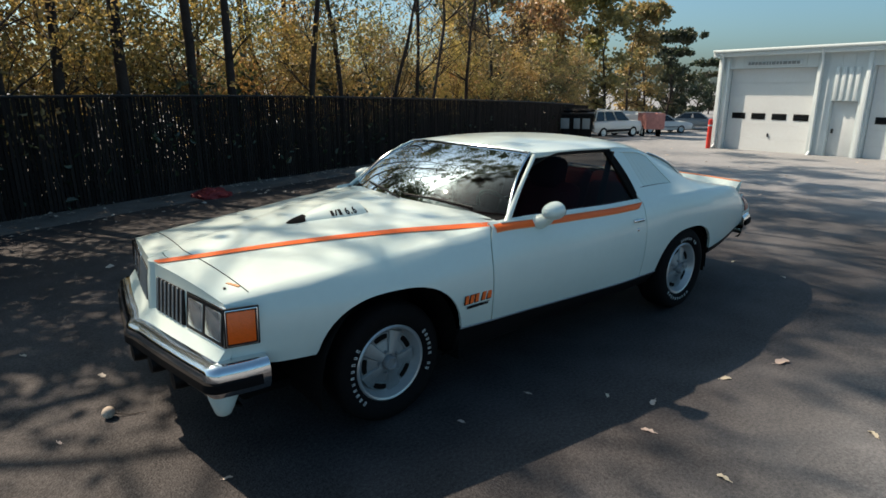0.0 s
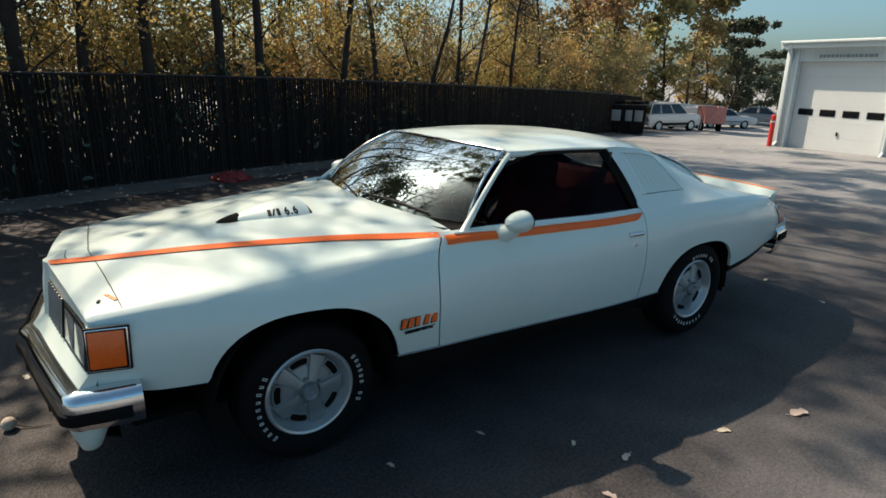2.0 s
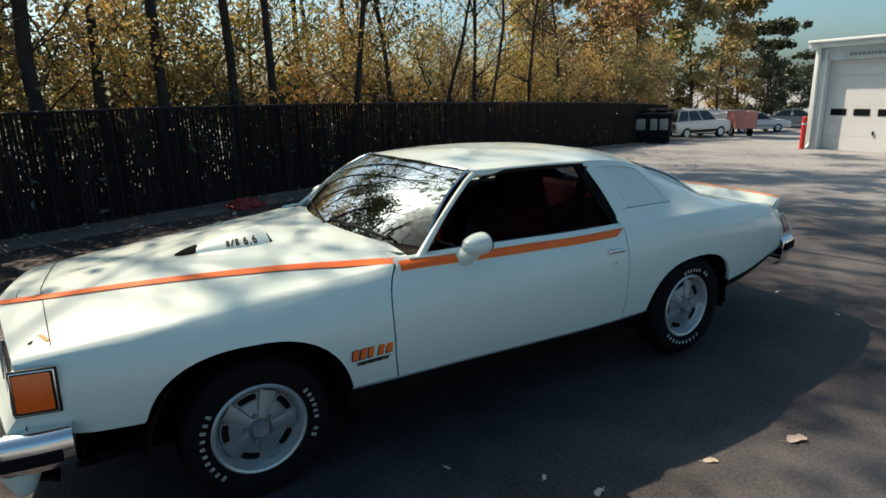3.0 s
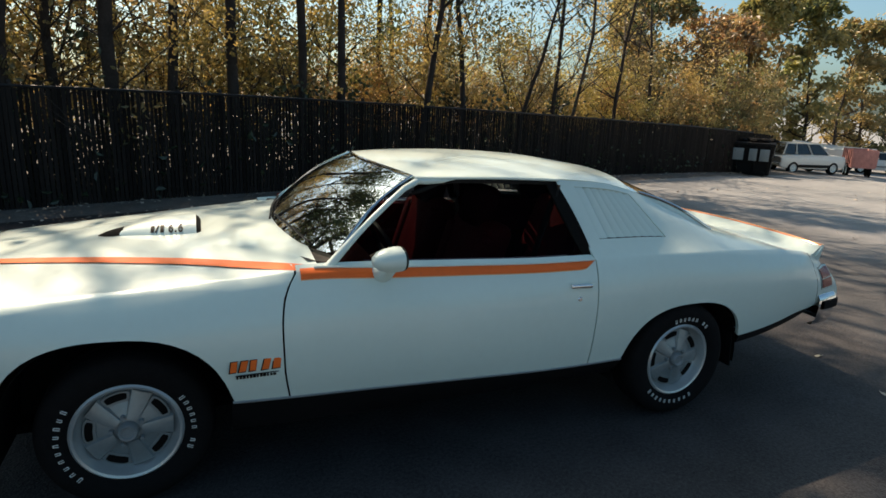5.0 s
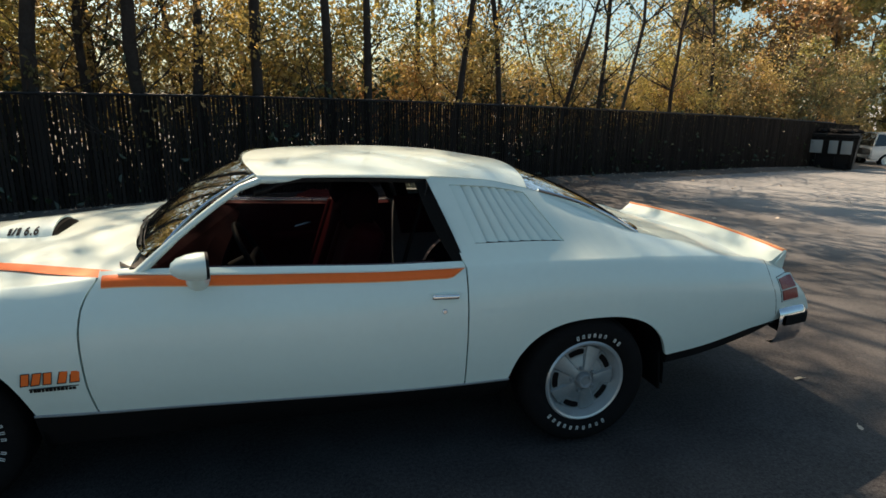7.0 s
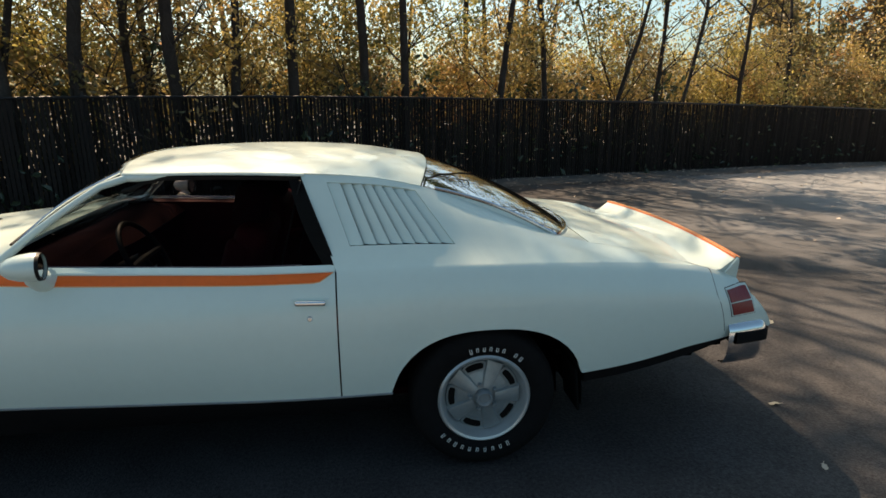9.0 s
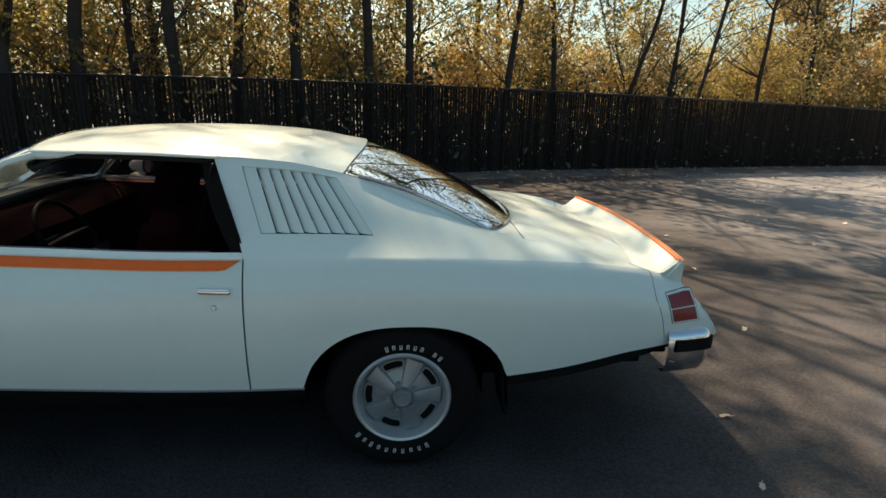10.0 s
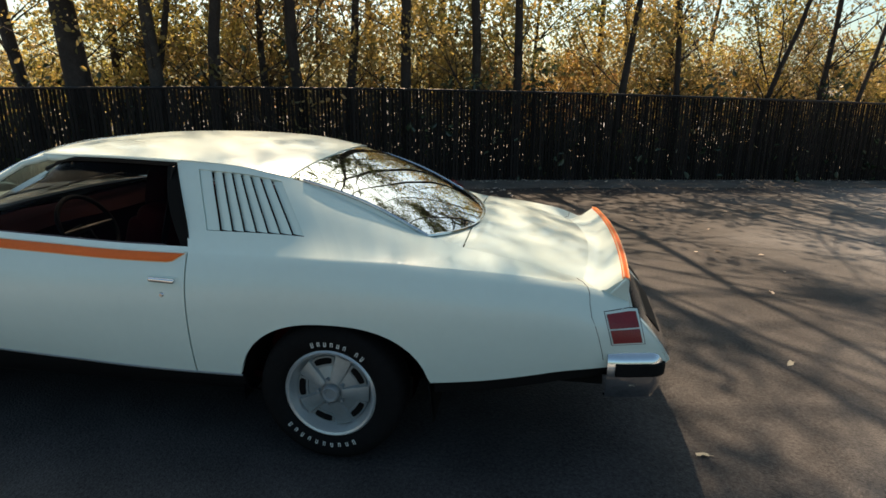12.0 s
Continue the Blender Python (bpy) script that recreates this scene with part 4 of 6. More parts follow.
TAIL_EDGE = curve([1.75, 1.95, 2.2, 2.45, 2.62, 2.68], [0.985, 0.970, 0.922, 0.850, 0.805, 0.788])
TAIL_MID = curve([1.75, 1.95, 2.2, 2.45, 2.62, 2.68], [0.99, 0.983, 0.945, 0.880, 0.838, 0.825])
GAP = 0.004
for s in (-1, 1):
    flip = s > 0
    # fender: flank plus the top up to the hood's edge
    rows = flank(-2.2, -0.78 - GAP, s, lambda z: SEAM(z) - GAP)
    xs = columns(-2.2, -0.78 - GAP)
    for r, x in zip(rows, xs):
        ye = hood_edge(x) + 0.003
        for k in range(1, 9):
            y = Y_TOP(x) + (ye - Y_TOP(x)) * k / 8
            q = on_deck(x, s * y)
            r.append((q[0] + (SEAM(Z_TOP(-0.74)) + 0.78) * ease(-1.08, -0.784, x), q[1], q[2] + 0.010 * ease(-1.0, -0.784, x)))
    fender = part("front_fender", sheet(rows, flip=not flip, thick=0.018), PAINT, car, smooth=62)
    # corner of the fender beside the cowl
    rows = []
    for i in range(8):
        x = SEAM(Z_TOP(-0.74)) + GAP + 0.17 * i / 7
        rows.append([on_deck(min(x, -0.62), s * (Y_TOP(x) + (hood_edge(min(x, -0.62)) + 0.003 - Y_TOP(x)) * k / 5)) for k in range(6)])
        rows[-1] = [(x, p[1], p[2]) for p in rows[-1]]
    part("cowl_corner", sheet(rows, flip=not flip, thick=0.012), PAINT, car)
    # door: flank with a bowed leading edge
    rows = []
    for i in range(40):
        u = i / 39
        r = []
        for k in range(17):
            v = k / 16
            a = SEAM(Z_LOW(-0.75) + (Z_TOP(-0.75) - Z_LOW(-0.75)) * v) + GAP
            b = 0.757
            x = a + (b - a) * u
            z = Z_LOW(x) + (Z_TOP(x) - Z_LOW(x)) * v
            r.append((x, s * side_y(x, z), z))
        x = r[-1][0]
        for k in range(1, 4):
            r.append((x, s * (Y_TOP(x) - 0.013 * k), Z_TOP(x) + 0.008 * k))
        rows.append(r)
    door = part("door", sheet(rows, flip=not flip, thick=0.02), PAINT, car)
    bm = bmesh.new()
    box(bm, (0.125, 0.022, 0.022), (0.655, s * 0.968, 0.842), (0, 2, 0), 0.008, 3)
    part("handle", bm, CHROME, door, "chrome pull handle")
    box_bm = box(bmesh.new(), (0.15, 0.006, 0.04), (0.655, s * 0.957, 0.838), (0, 2, 0), 0.004)
    part("handle_plate", box_bm, PAINT, door)
    bm = bmesh.new()
    lathe(bm, [(0.001, s * 0.012), (0.008, s * 0.012), (0.013, s * 0.006), (0.014, 0.0)], 16, "y", (0.65, s * 0.967, 0.776))
    part("lock", bm, CHROME, door)
    # quarter panel: flank behind the door, hip and sail panel in one, with the louvre opening
    XT = curve([0.76, 0.87, 1.31, 1.6, 1.95], [0.615, 0.735, 1.075, 1.45, 1.95])
    TOP_Y = curve([0.6, 0.9, 1.14, 1.45, 1.77, 1.95], [0.70, 0.68, 0.655, 0.65, 0.648, 0.655])
    TOP_Z = curve([0.6, 0.9, 1.14, 1.45, 1.77, 1.95], [1.335, 1.312, 1.262, 1.15, 1.018, 0.972])

    def sail(xb, b):
        xt = XT(xb)
        p, q = Vector((xb, Y_TOP(xb), Z_TOP(xb))), Vector((xt, TOP_Y(xt), TOP_Z(xt)))
        return Vector((p.x + (q.x - p.x) * b, s * (p.y + (q.y - p.y) * (b + hip_shelf(xb) * b * (1 - b) ** 3)), p.z + (q.z - p.z) * b))
    bs = [0.0, 0.03, 0.06, 0.10, 0.15, 0.20, 0.25] + [0.25 + 0.67 * k / 8 for k in range(1, 9)] + [0.96, 1.0]
    lou = [0.855 + 0.475 * k / 14 for k in range(15)]
    xbs = sorted(set([round(q, 4) for q in lou + columns(0.76 + GAP, 2.68) if not (0.855 < q < 1.33) or q in lou or q in columns(0.76 + GAP, 2.68)]))

    def upper(x, b):
        if x <= 1.95:
            return sail(x, b)
        half = 0.659 - 0.05 * ease(2.2, 2.65, x)
        k = 1 - ease(1.95, 2.4, x)
        y = Y_TOP(x) + (half - Y_TOP(x)) * (b + hip_shelf(x) * b * (1 - b) ** 3)
        z = Z_TOP(x) + (tail_z(x, 1.0) - Z_TOP(x)) * (b + (1 - k) * 0.5 * (b - b * b))
        return Vector((nose(x, y), s * y, z))
    rows = []
    for x in xbs:
        zb, zt = arch_z(x), Z_TOP(x)
        r = [to_tail((min(nose(x, side_y(x, z)), 2.688), s * side_y(x, z), z)) for z in [zb + (zt - zb) * k / 12 for k in range(12)]]
        rows.append(r + [to_tail(upper(x, b)) for b in bs])
    inside = lambda i, j: 0.854 < xbs[i] and xbs[i + 1] < 1.331 and j >= 12 and j - 11 < len(bs) and 0.249 < bs[j - 12] and bs[j - 11] < 0.921
    seam = [to_tail(upper(2.45, 0.9)) + Vector((0, 0, 0.0))] + [to_tail(upper(2.47 + 0.01 * q, 0.9 - 0.3 * q)) for q in range(1, 4)]
    seam += [to_tail((2.51, s * side_y(2.51, z), z)) for z in (0.84, 0.80, 0.75, 0.70, 0.65, 0.60, 0.56)]
    sailp = part("quarter_panel", sheet(rows, hole=inside, flip=not flip, thick=0.02), PAINT, car, smooth=60)
    lx = [0.79 + 1.0 * k / 24 for k in range(25)]
    lb = [0.0, 0.15, 0.33, 0.5, 0.7, 0.87, 1.0]
    rows = [[sail(x, b) + Vector((0, -s * 0.05, -0.012 * b)) for b in lb] for x in lx]
    part("sail_lining", sheet(rows, hole=lambda i, j: 0.85 < lx[i] and lx[i + 1] < 1.35 and 1 <= j <= 4, flip=not flip), MAROON_CLOTH, sailp, "dark maroon inner lining")
    part("end_cap_seam", tube(bmesh.new(), seam, 0.0015, 5), BLACK, sailp)
    n_slat = 8
    for k in range(n_slat):
        a0 = 0.855 + 0.475 * k / n_slat
        a1 = 0.855 + 0.475 * (k + (1.0 if k < n_slat - 1 else 0.955)) / n_slat
        r0, r1 = [], []
        for j in range(7):
            b = 0.252 + 0.666 * j / 6
            p0, p1 = sail(a0, b), sail(min(a1, 1.33), b)
            p0.y -= s * (0.027 if k else 0.008)
            p1.y -= s * 0.008
            r0.append(p0)
            r1.append(p1)
        mid = [(a + b) / 2 + Vector((0, s * 0.003, 0)) for a, b in zip(r0, r1)]
        part("louvre_slat", sheet([r0, mid, r1], flip=not flip, thick=0.004), PAINT, sailp, smooth=50)

# hood with its raised edge, cowl and header panel
rows = []
for i in range(34):
    x = -2.13 + (2.13 - 0.62) * i / 33
    r = []
    for k in range(25):
        y = (k / 12 - 1) * (hood_edge(x) - 0.002)
        px, py, pz = on_deck(x, y)
        r.append((px, py, pz + 0.008 * ease(0.0, 0.10, hood_edge(x) - abs(y)) * ease(-2.1, -1.7, x)))
    rows.append(r)
hood = part("hood", sheet(rows, flip=True, thick=0.015), PAINT, car)
rows = []
for i in range(6):
    x = -2.2 + 0.066 * i / 5
    rows.append([on_deck(x, (k / 10 - 1) * (hood_edge(x) - 0.0)) for k in range(21)])
header = part("header_panel", sheet(rows, flip=True, thick=0.012), PAINT, car)


def header_line(y):
    """Where the cut between header panel and hood crosses the deck, nearly straight across the car."""
    want = -2.135 + 0.07 * abs(y)
    x = want
    for _ in range(12):
        x += (want - nose(x, y)) * 0.8
    return on_deck(x, y, 0.0035)


part("header_seam", tube(bmesh.new(), [header_line((k / 14 - 1) * 0.735) for k in range(29)], 0.0019, 5), BLACK, header)
# hood scoop: shaker-like bulge, open to the rear, with a dark slot in front
SCOOP_X, SCOOP_L = -1.44, 0.345


def scoop_point(u, v, lift=0.0):
    """A point on the scoop's skin: u from nose to mouth, v from -1 to 1 across."""
    x = SCOOP_X + SCOOP_L * u
    hgt = 0.026 + 0.036 * math.sin(min(1.0, u / 0.75) * math.pi / 2)
    y = v * (0.052 + 0.128 * ease(-0.15, 0.9, u))
    top = (1 - abs(v) ** 2.4) ** 0.85
    return Vector((x - 0.02 * abs(v) * (1 - u), y, on_deck(x, y)[2] + 0.005 + hgt * top + lift))


def on_scoop(verts, x0, s, lift):
    """Lays flat figures, 0 to 1 high, on the scoop's flank; z is their depth."""
    for q in verts:
        u = (x0 + (q.co.x if s < 0 else -q.co.x) - SCOOP_X) / SCOOP_L
        q.co = scoop_point(u, s * (0.97 - 0.33 * q.co.y), lift + max(0.0, q.co.z))


scoop = part("hood_scoop", sheet([[scoop_point(i / 20, k / 10 - 1) for k in range(21)] for i in range(21)], flip=True, thick=0.010), PAINT, hood, "white teardrop hood scoop with dark slots", smooth=60)
rows = [[(x, y * w, on_deck(x, y * w)[2] + 0.010 + z * (1 - abs(y / 0.062) ** 2)) for y in (-0.062, -0.045, -0.02, 0.02, 0.045, 0.062)] for x, w, z in ((-1.545, 0.25, 0.002), (-1.515, 0.7, 0.013), (-1.48, 0.95, 0.022), (-1.432, 1.0, 0.030))]
part("scoop_slot", sheet(rows), UNDER, scoop)
rows = [[scoop_point(1.0, q / 6 - 1) + Vector((dx, 0, -dz * (1 - abs(q / 6 - 1) ** 2.4))) for q in range(13)] for dx, dz in ((-0.004, 0.010), (0.012, 0.022), (0.022, 0.058))]
part("scoop_mouth", sheet(rows), UNDER, scoop)
for s in (-1, 1):
    # engine size in dark figures on the scoop's flank, after plain bars
    start = -1.295 if s < 0 else -1.125
    for k, ch in enumerate("###6.6"):
        at = (0.0, 0.021, 0.042, 0.078, 0.106, 0.120)[k]
        px = start + at if s < 0 else start - at
        if ch == "#":
            bm = bmesh.new()
            bmesh.ops.create_grid(bm, x_segments=1, y_segments=4, size=0.5)
            for q in bm.verts:
                q.co = Vector((0.009 + q.co.x * (0.008 if k == 1 else 0.016) + (q.co.y * 0.012 if k == 1 else 0.0), 0.52 + q.co.y * 0.84, 0))
            on_scoop(bm.verts, px, s, 0.003)
            part("figure_bar", bm, BLACK, scoop, smooth=0)
            continue
        cu = bpy.data.curves.new("figure", "FONT")
        cu.body, cu.size, cu.offset = ch, 0.046, 0.0012
        tob = bpy.data.objects.new("figure", cu)
        me = bpy.data.meshes.new_from_object(tob)
        me.materials.append(BLACK)
        bpy.data.objects.remove(tob)
        for q in me.vertices:
            q.co.y = 0.10 + q.co.y / 0.046 * 1.2
        on_scoop(me.vertices, px, s, 0.003)
        new("figure", me).parent = scoop

# orange stripes: from the nose along the hood's edge, then along the beltline to the rear of the side window
for s in (-1,):   # only the driver's half of the hood carries it
    rows = []
    for i in range(60):
        x = -2.195 + (2.195 - 0.64) * i / 59
        w = 0.030 + 0.006 * ease(-2.2, -0.7, x)
        slope = (hood_edge(x + 0.01) - hood_edge(x - 0.01)) / 0.02
        w *= math.hypot(1, slope)
        rows.append([on_deck(x, s * min(hood_edge(x) + w * v, Y_TOP(x) - 0.002), 0.0055) for v in (-1, 0, 1)])
    part("hood_stripe", sheet(rows, flip=s < 0), ORANGE, car, "orange stripe from nose to windshield")
for s in (-1, 1):
    rows = []
    for i in range(52):
        u = i / 51
        x = -0.70 + 1.452 * u
        zt = Z_TOP(x)
        cut = ease(0.64, 0.752, x) ** 3.0
        r = []
        for k in range(7):
            v = k / 6
            z = zt + 0.003 + 0.008 * (1 - ease(-0.70, -0.30, x)) - 0.036 * (1 - v) * (1 - cut)
            r.append((x, s * (side_y(x, min(z, zt)) + 0.003 + 0.006 * math.sin(math.pi * v) - 1.6 * max(0.0, z - zt)), z + (0.003 if z > zt else 0.0)))
        rows.append(r)
    part("belt_stripe", sheet(rows, flip=s > 0), ORANGE, car, "orange stripe below the side window")
    low = [[Vector(r[0]) + Vector((0, s * 0.0006, -0.004)), Vector(r[0]) + Vector((0, s * 0.0006, 0))] for r in rows]
    part("stripe_edge", sheet(low, flip=s > 0), ORANGE_EDGE, car)
    part("belt_moulding", tube(bmesh.new(), [Vector(r[-1]) + Vector((0, s * 0.001, 0.002)) for r in rows[2:]], 0.0058, 6), PAINT, car, "thin pale moulding above the stripe")

# roof
ROOF_C = curve([-0.21, 0.0, 0.4, 0.8, 1.22], [1.368, 1.390, 1.400, 1.387, 1.332])
ROOF_E = curve([-0.12, 0.2, 0.6, 0.9, 1.14], [1.345, 1.348, 1.338, 1.314, 1.264])
ROOF_W = curve([-0.12, 0.0, 0.3, 0.6, 0.9, 1.14], [0.635, 0.665, 0.69, 0.70, 0.68, 0.655])


def roof_point(u, v):
    """u from the windshield to the rear glass, v from -1 to 1 across."""
    q = abs(v)
    x0, x1 = -0.21 + 0.09 * q ** 2, 1.22 - 0.08 * q ** 2
    x = x0 + (x1 - x0) * u
    xe = -0.12 + 1.26 * u
    zc, ze = ROOF_C(-0.21 + 1.43 * u), ROOF_E(xe)
    return Vector((x, v * ROOF_W(xe), zc - (zc - ze) * (0.75 * q ** 2.2 + 0.25 * q ** 7)))


rows = [[roof_point(i / 28, k / 10 - 1) for k in range(21)] for i in range(29)]
roof = part("roof", sheet(rows, flip=True, thick=0.02), PAINT, car)
rows = [[roof_point(i / 14, (k / 6 - 1) * 0.97) - Vector((0, 0, 0.03)) for k in range(13)] for i in range(15)]
part("headliner", sheet(rows, flip=True), MAROON_CLOTH, roof)

# windshield and rear glass, with chrome surrounds
def windshield_point(u, v, lift=0.0):
    bot = Vector((-0.73 + 0.20 * abs(v) ** 2, v * 0.835, 1.012 + 0.018 * abs(v)))
    top = roof_point(0, v * 0.985) + Vector((-0.005, 0, -0.006))
    p = bot + (top - bot) * u
    bulge = 0.035 * math.sin(math.pi * u)
    return p + Vector((-0.6 * bulge - lift * 0.7, 0, 0.8 * bulge + lift * 0.7))


part("windshield", sheet([[windshield_point(i / 10, k / 10 - 1) for k in range(21)] for i in range(11)]), WINDSHIELD, car)


def rear_point(u, v, lift=0.0):
    top = roof_point(1, v * 0.988) + Vector((0.004, 0, -0.006))
    bot = Vector((1.98 - 0.20 * abs(v) ** 2.2, v * 0.646, 0.975 + 0.035 * abs(v) ** 2))
    p = top + (bot - top) * u
    b = 0.03 * math.sin(math.pi * u)
    return p + Vector((0.4 * b + lift * 0.5, 0, 0.9 * b + lift * 0.85))


part("rear_window", sheet([[rear_point(i / 10, k / 10 - 1) for k in range(21)] for i in range(11)]), REAR_GLASS, car)
for s in (-1, 1):
    rows = []
    for k in range(13):
        a = rear_point(k / 12, s, -0.004)
        rows.append([a, Vector((a.x, s * (TOP_Y(min(a.x, 1.95)) + 0.004), TOP_Z(min(a.x, 1.95)) - 0.003))])
    part("rear_window_ledge", sheet(rows, flip=s > 0), PAINT, car)
for nm, fn in (("windshield_trim", windshield_point), ("rear_window_trim", rear_point)):
    loop = [fn(i / 12, -1, 0.006) for i in range(13)] + [fn(1, k / 10 - 1, 0.006) for k in range(1, 21)] + [fn(1 - i / 12, 1, 0.006) for i in range(1, 13)]
    if nm == "rear_window_trim":
        loop = loop[1:-1]
    part(nm, tube(bmesh.new(), loop, 0.008, 6), CHROME, car, "thin chrome glass surround")
# cowl between hood and windshield, with wipers
rows = []
for k in range(21):
    v = k / 10 - 1
    a = Vector(windshield_point(0, v)) + Vector((0.02, 0, -0.012))
    b = Vector((-0.625 - 0.105 * (1 - abs(v) ** 2), v * 0.80, 1.006))
    rows.append([b + Vector((-0.03, 0, 0.004)), (a + b) / 2 - Vector((0, 0, 0.012)), a])
part("cowl", sheet(rows), BLACK, car)
for y0, y1 in ((-0.62, -0.02), (0.0, 0.56)):
    a, b = windshield_point(0.03, y0 / 0.835, 0.012), windshield_point(0.09, y1 / 0.835, 0.012)
    part("wiper", tube(bmesh.new(), [a, (a + b) / 2 + Vector((-0.01, 0, 0.012)), b], 0.006, 6), BLACK, car)

for s in (-1, 1):
    # windshield pillar
    bm = bmesh.new()
    lo, hi = Vector((-0.585, s * 0.872, 0.988)), Vector((-0.105, s * 0.655, 1.352))
    pts = [lo + (hi - lo) * k / 6 + Vector((-0.012, s * 0.008, 0.012)) * math.sin(math.pi * k / 6) for k in range(7)]
    pts[-1] = roof_point(0.02, s) + Vector((-0.012, -s * 0.004, -0.022))
    pts += [roof_point(u, s) + Vector((0, -s * 0.004, d)) for u, d in ((0.045, -0.020), (0.09, -0.019), (0.15, -0.016))]
    tube(bm, pts, [0.021, 0.0175, 0.0145, 0.0135, 0.0135, 0.0145, 0.017, 0.018, 0.015, 0.006], 12)
    part("windshield_pillar", bm, PAINT, car)
    # drip rail over the side window
    pts = [roof_point(k / 20, s) + Vector((0, s * 0.004, -0.006)) for k in range(0, 13)]
    part("drip_rail", tube(bmesh.new(), pts, 0.007, 6), PAINT, car)
    # side window: glass, black seal
    glo = [Vector((-0.52 + 1.245 * k / 12, s * (Y_TOP(-0.5 + 1.23 * k / 12) - 0.045), Z_TOP(-0.5 + 1.23 * k / 12) + 0.016)) for k in range(13)]
    ghi = []
    for k in range(13):
        u = k / 12
        x = -0.13 + 0.74 * u
        ghi.append(Vector((x, s * (ROOF_W(x) - 0.012), ROOF_E(x) - 0.022 - 0.06 * (1 - ease(0, 0.22, u)))))
    seal = bmesh.new()
    tube(seal, [p + Vector((0, s * 0.004, 0)) for p in ghi], 0.013, 6)
    tube(seal, [p + Vector((0, s * 0.012, -0.010)) for p in glo], 0.011, 8)
    part("window_seal", seal, BLACK, car)
    rows = [[a + (b - a) * q / 4 + Vector((0, -s * 0.006 + s * 0.016 * math.sin(math.pi * q / 4), 0)) for q in range(5)] for a, b in zip(glo, ghi)]
    pane = part("side_window", sheet(rows, flip=s > 0), SIDE_GLASS, car, "tinted side window glass")
    rows = []
    for k in range(9):
        u = k / 8
        p = glo[-1] + (ghi[-1] - glo[-1]) * u + Vector((0, s * 0.022 * math.sin(math.pi * u), 0))
        bq = u
        o = Vector((0.765 + (0.622 - 0.765) * bq, p.y + s * 0.012, Z_TOP(0.76) + 0.02 + (1.325 - Z_TOP(0.76) - 0.02) * bq))
        i_ = o + Vector((-0.055 - 0.015 * math.sin(math.pi * u), -s * 0.01, 0))
        rows.append([i_, o])
    part("rear_window_post", sheet(rows, flip=s > 0, thick=0.02), UNDER, car, "black post behind the side window")
    # door top seen through the glass
    rows = [[p + Vector((0, -s * 0.01, -0.01)), p + Vector((0, -s * 0.07, -0.02)), p + Vector((0, -s * 0.09, -0.5))] for p in glo]
    dp = part("door_trim_panel", sheet(rows, flip=s < 0), MAROON, car, "maroon vinyl door lining")
    part("sill_trim", tube(bmesh.new(), [p + Vector((0, -s * 0.014, 0.004)) for p in glo[1:-1]], 0.005, 6), CHROME, dp, "thin chrome sill trim")
    part("lock_button", tube(bmesh.new(), [(0.175, s * 0.835, 0.93), (0.175, s * 0.835, 0.982)], 0.006, 8), CHROME, dp)
    part("window_crank", tube(bmesh.new(), [(0.05, s * 0.80, 0.8), (0.16, s * 0.79, 0.83)], 0.012, 8), CHROME, dp)
    part("armrest", box(bmesh.new(), (0.6, 0.08, 0.06), (0.2, s * 0.78, 0.74), (0, 0, 0), 0.02), MAROON, dp)
    # bullet mirror on a stalk
    mir = bmesh.new()
    prof = [(0.002, -0.095), (0.030, -0.088), (0.052, -0.065), (0.066, -0.03), (0.072, 0.01), (0.071, 0.04), (0.066, 0.05)]
    lathe(mir, prof, 24, "x")
    bmesh.ops.transform(mir, matrix=pose(-0.345, s * 1.02, 1.052, 0, 0, -s * 11) @ Matrix.Diagonal((0.92, 0.86, 0.74, 1)), verts=mir.verts)
    mirror = part("door_mirror", mir, PAINT, car, "white bullet-shaped door mirror")
    stalk = bmesh.new()
    tube(stalk, [(-0.352, s * 0.905, 0.968), (-0.352, s * 0.945, 0.980), (-0.350, s * 0.985, 1.000), (-0.348, s * 1.008, 1.030)], [0.050, 0.042, 0.034, 0.032], 14)
    part("mirror_stalk", stalk, PAINT, mirror)
    face = bmesh.new()
    lathe(face, [(0.001, 0.044), (0.058, 0.044)], 24, "x")
    bmesh.ops.transform(face, matrix=pose(-0.345, s * 1.02, 1.052, 0, 0, -s * 11) @ Matrix.Diagonal((0.92, 0.86, 0.74, 1)), verts=face.verts)
    part("mirror_glass", face, CHROME, mirror)
    ring = bmesh.new()
    lathe(ring, [(0.0665, 0.038), (0.0715, 0.040), (0.069, 0.052), (0.062, 0.052)], 24, "x")
    bmesh.ops.transform(ring, matrix=pose(-0.345, s * 1.02, 1.052, 0, 0, -s * 11) @ Matrix.Diagonal((0.92, 0.86, 0.74, 1)), verts=ring.verts)
    part("mirror_rim", ring, BLACK, mirror)

# trunk deck, spoiler and tail
rows = []
for i in range(22):
    x = 1.95 + 0.70 * i / 21
    half = 0.6575 - 0.05 * ease(2.2, 2.65, x)
    rows.append([to_tail((nose(x, v * half), v * half, tail_z(x, abs(v)))) for v in [k / 10 - 1 for k in range(21)]])
trunk_lid = part("trunk_lid", sheet(rows, flip=True, thick=0.015), PAINT, car)
# filler between glass and lid
rows = []
for k in range(21):
    v = k / 10 - 1
    a = rear_point(1, v, -0.004)
    b = Vector((1.944, v * 0.652, tail_z(1.945, abs(v))))
    if a.x > b.x - 0.01:
        a.x = b.x - 0.01
    rows.append([a, (a + b) / 2 + Vector((0, 0, 0.003)), b])
part("deck_filler", sheet(rows, flip=True), PAINT, car)
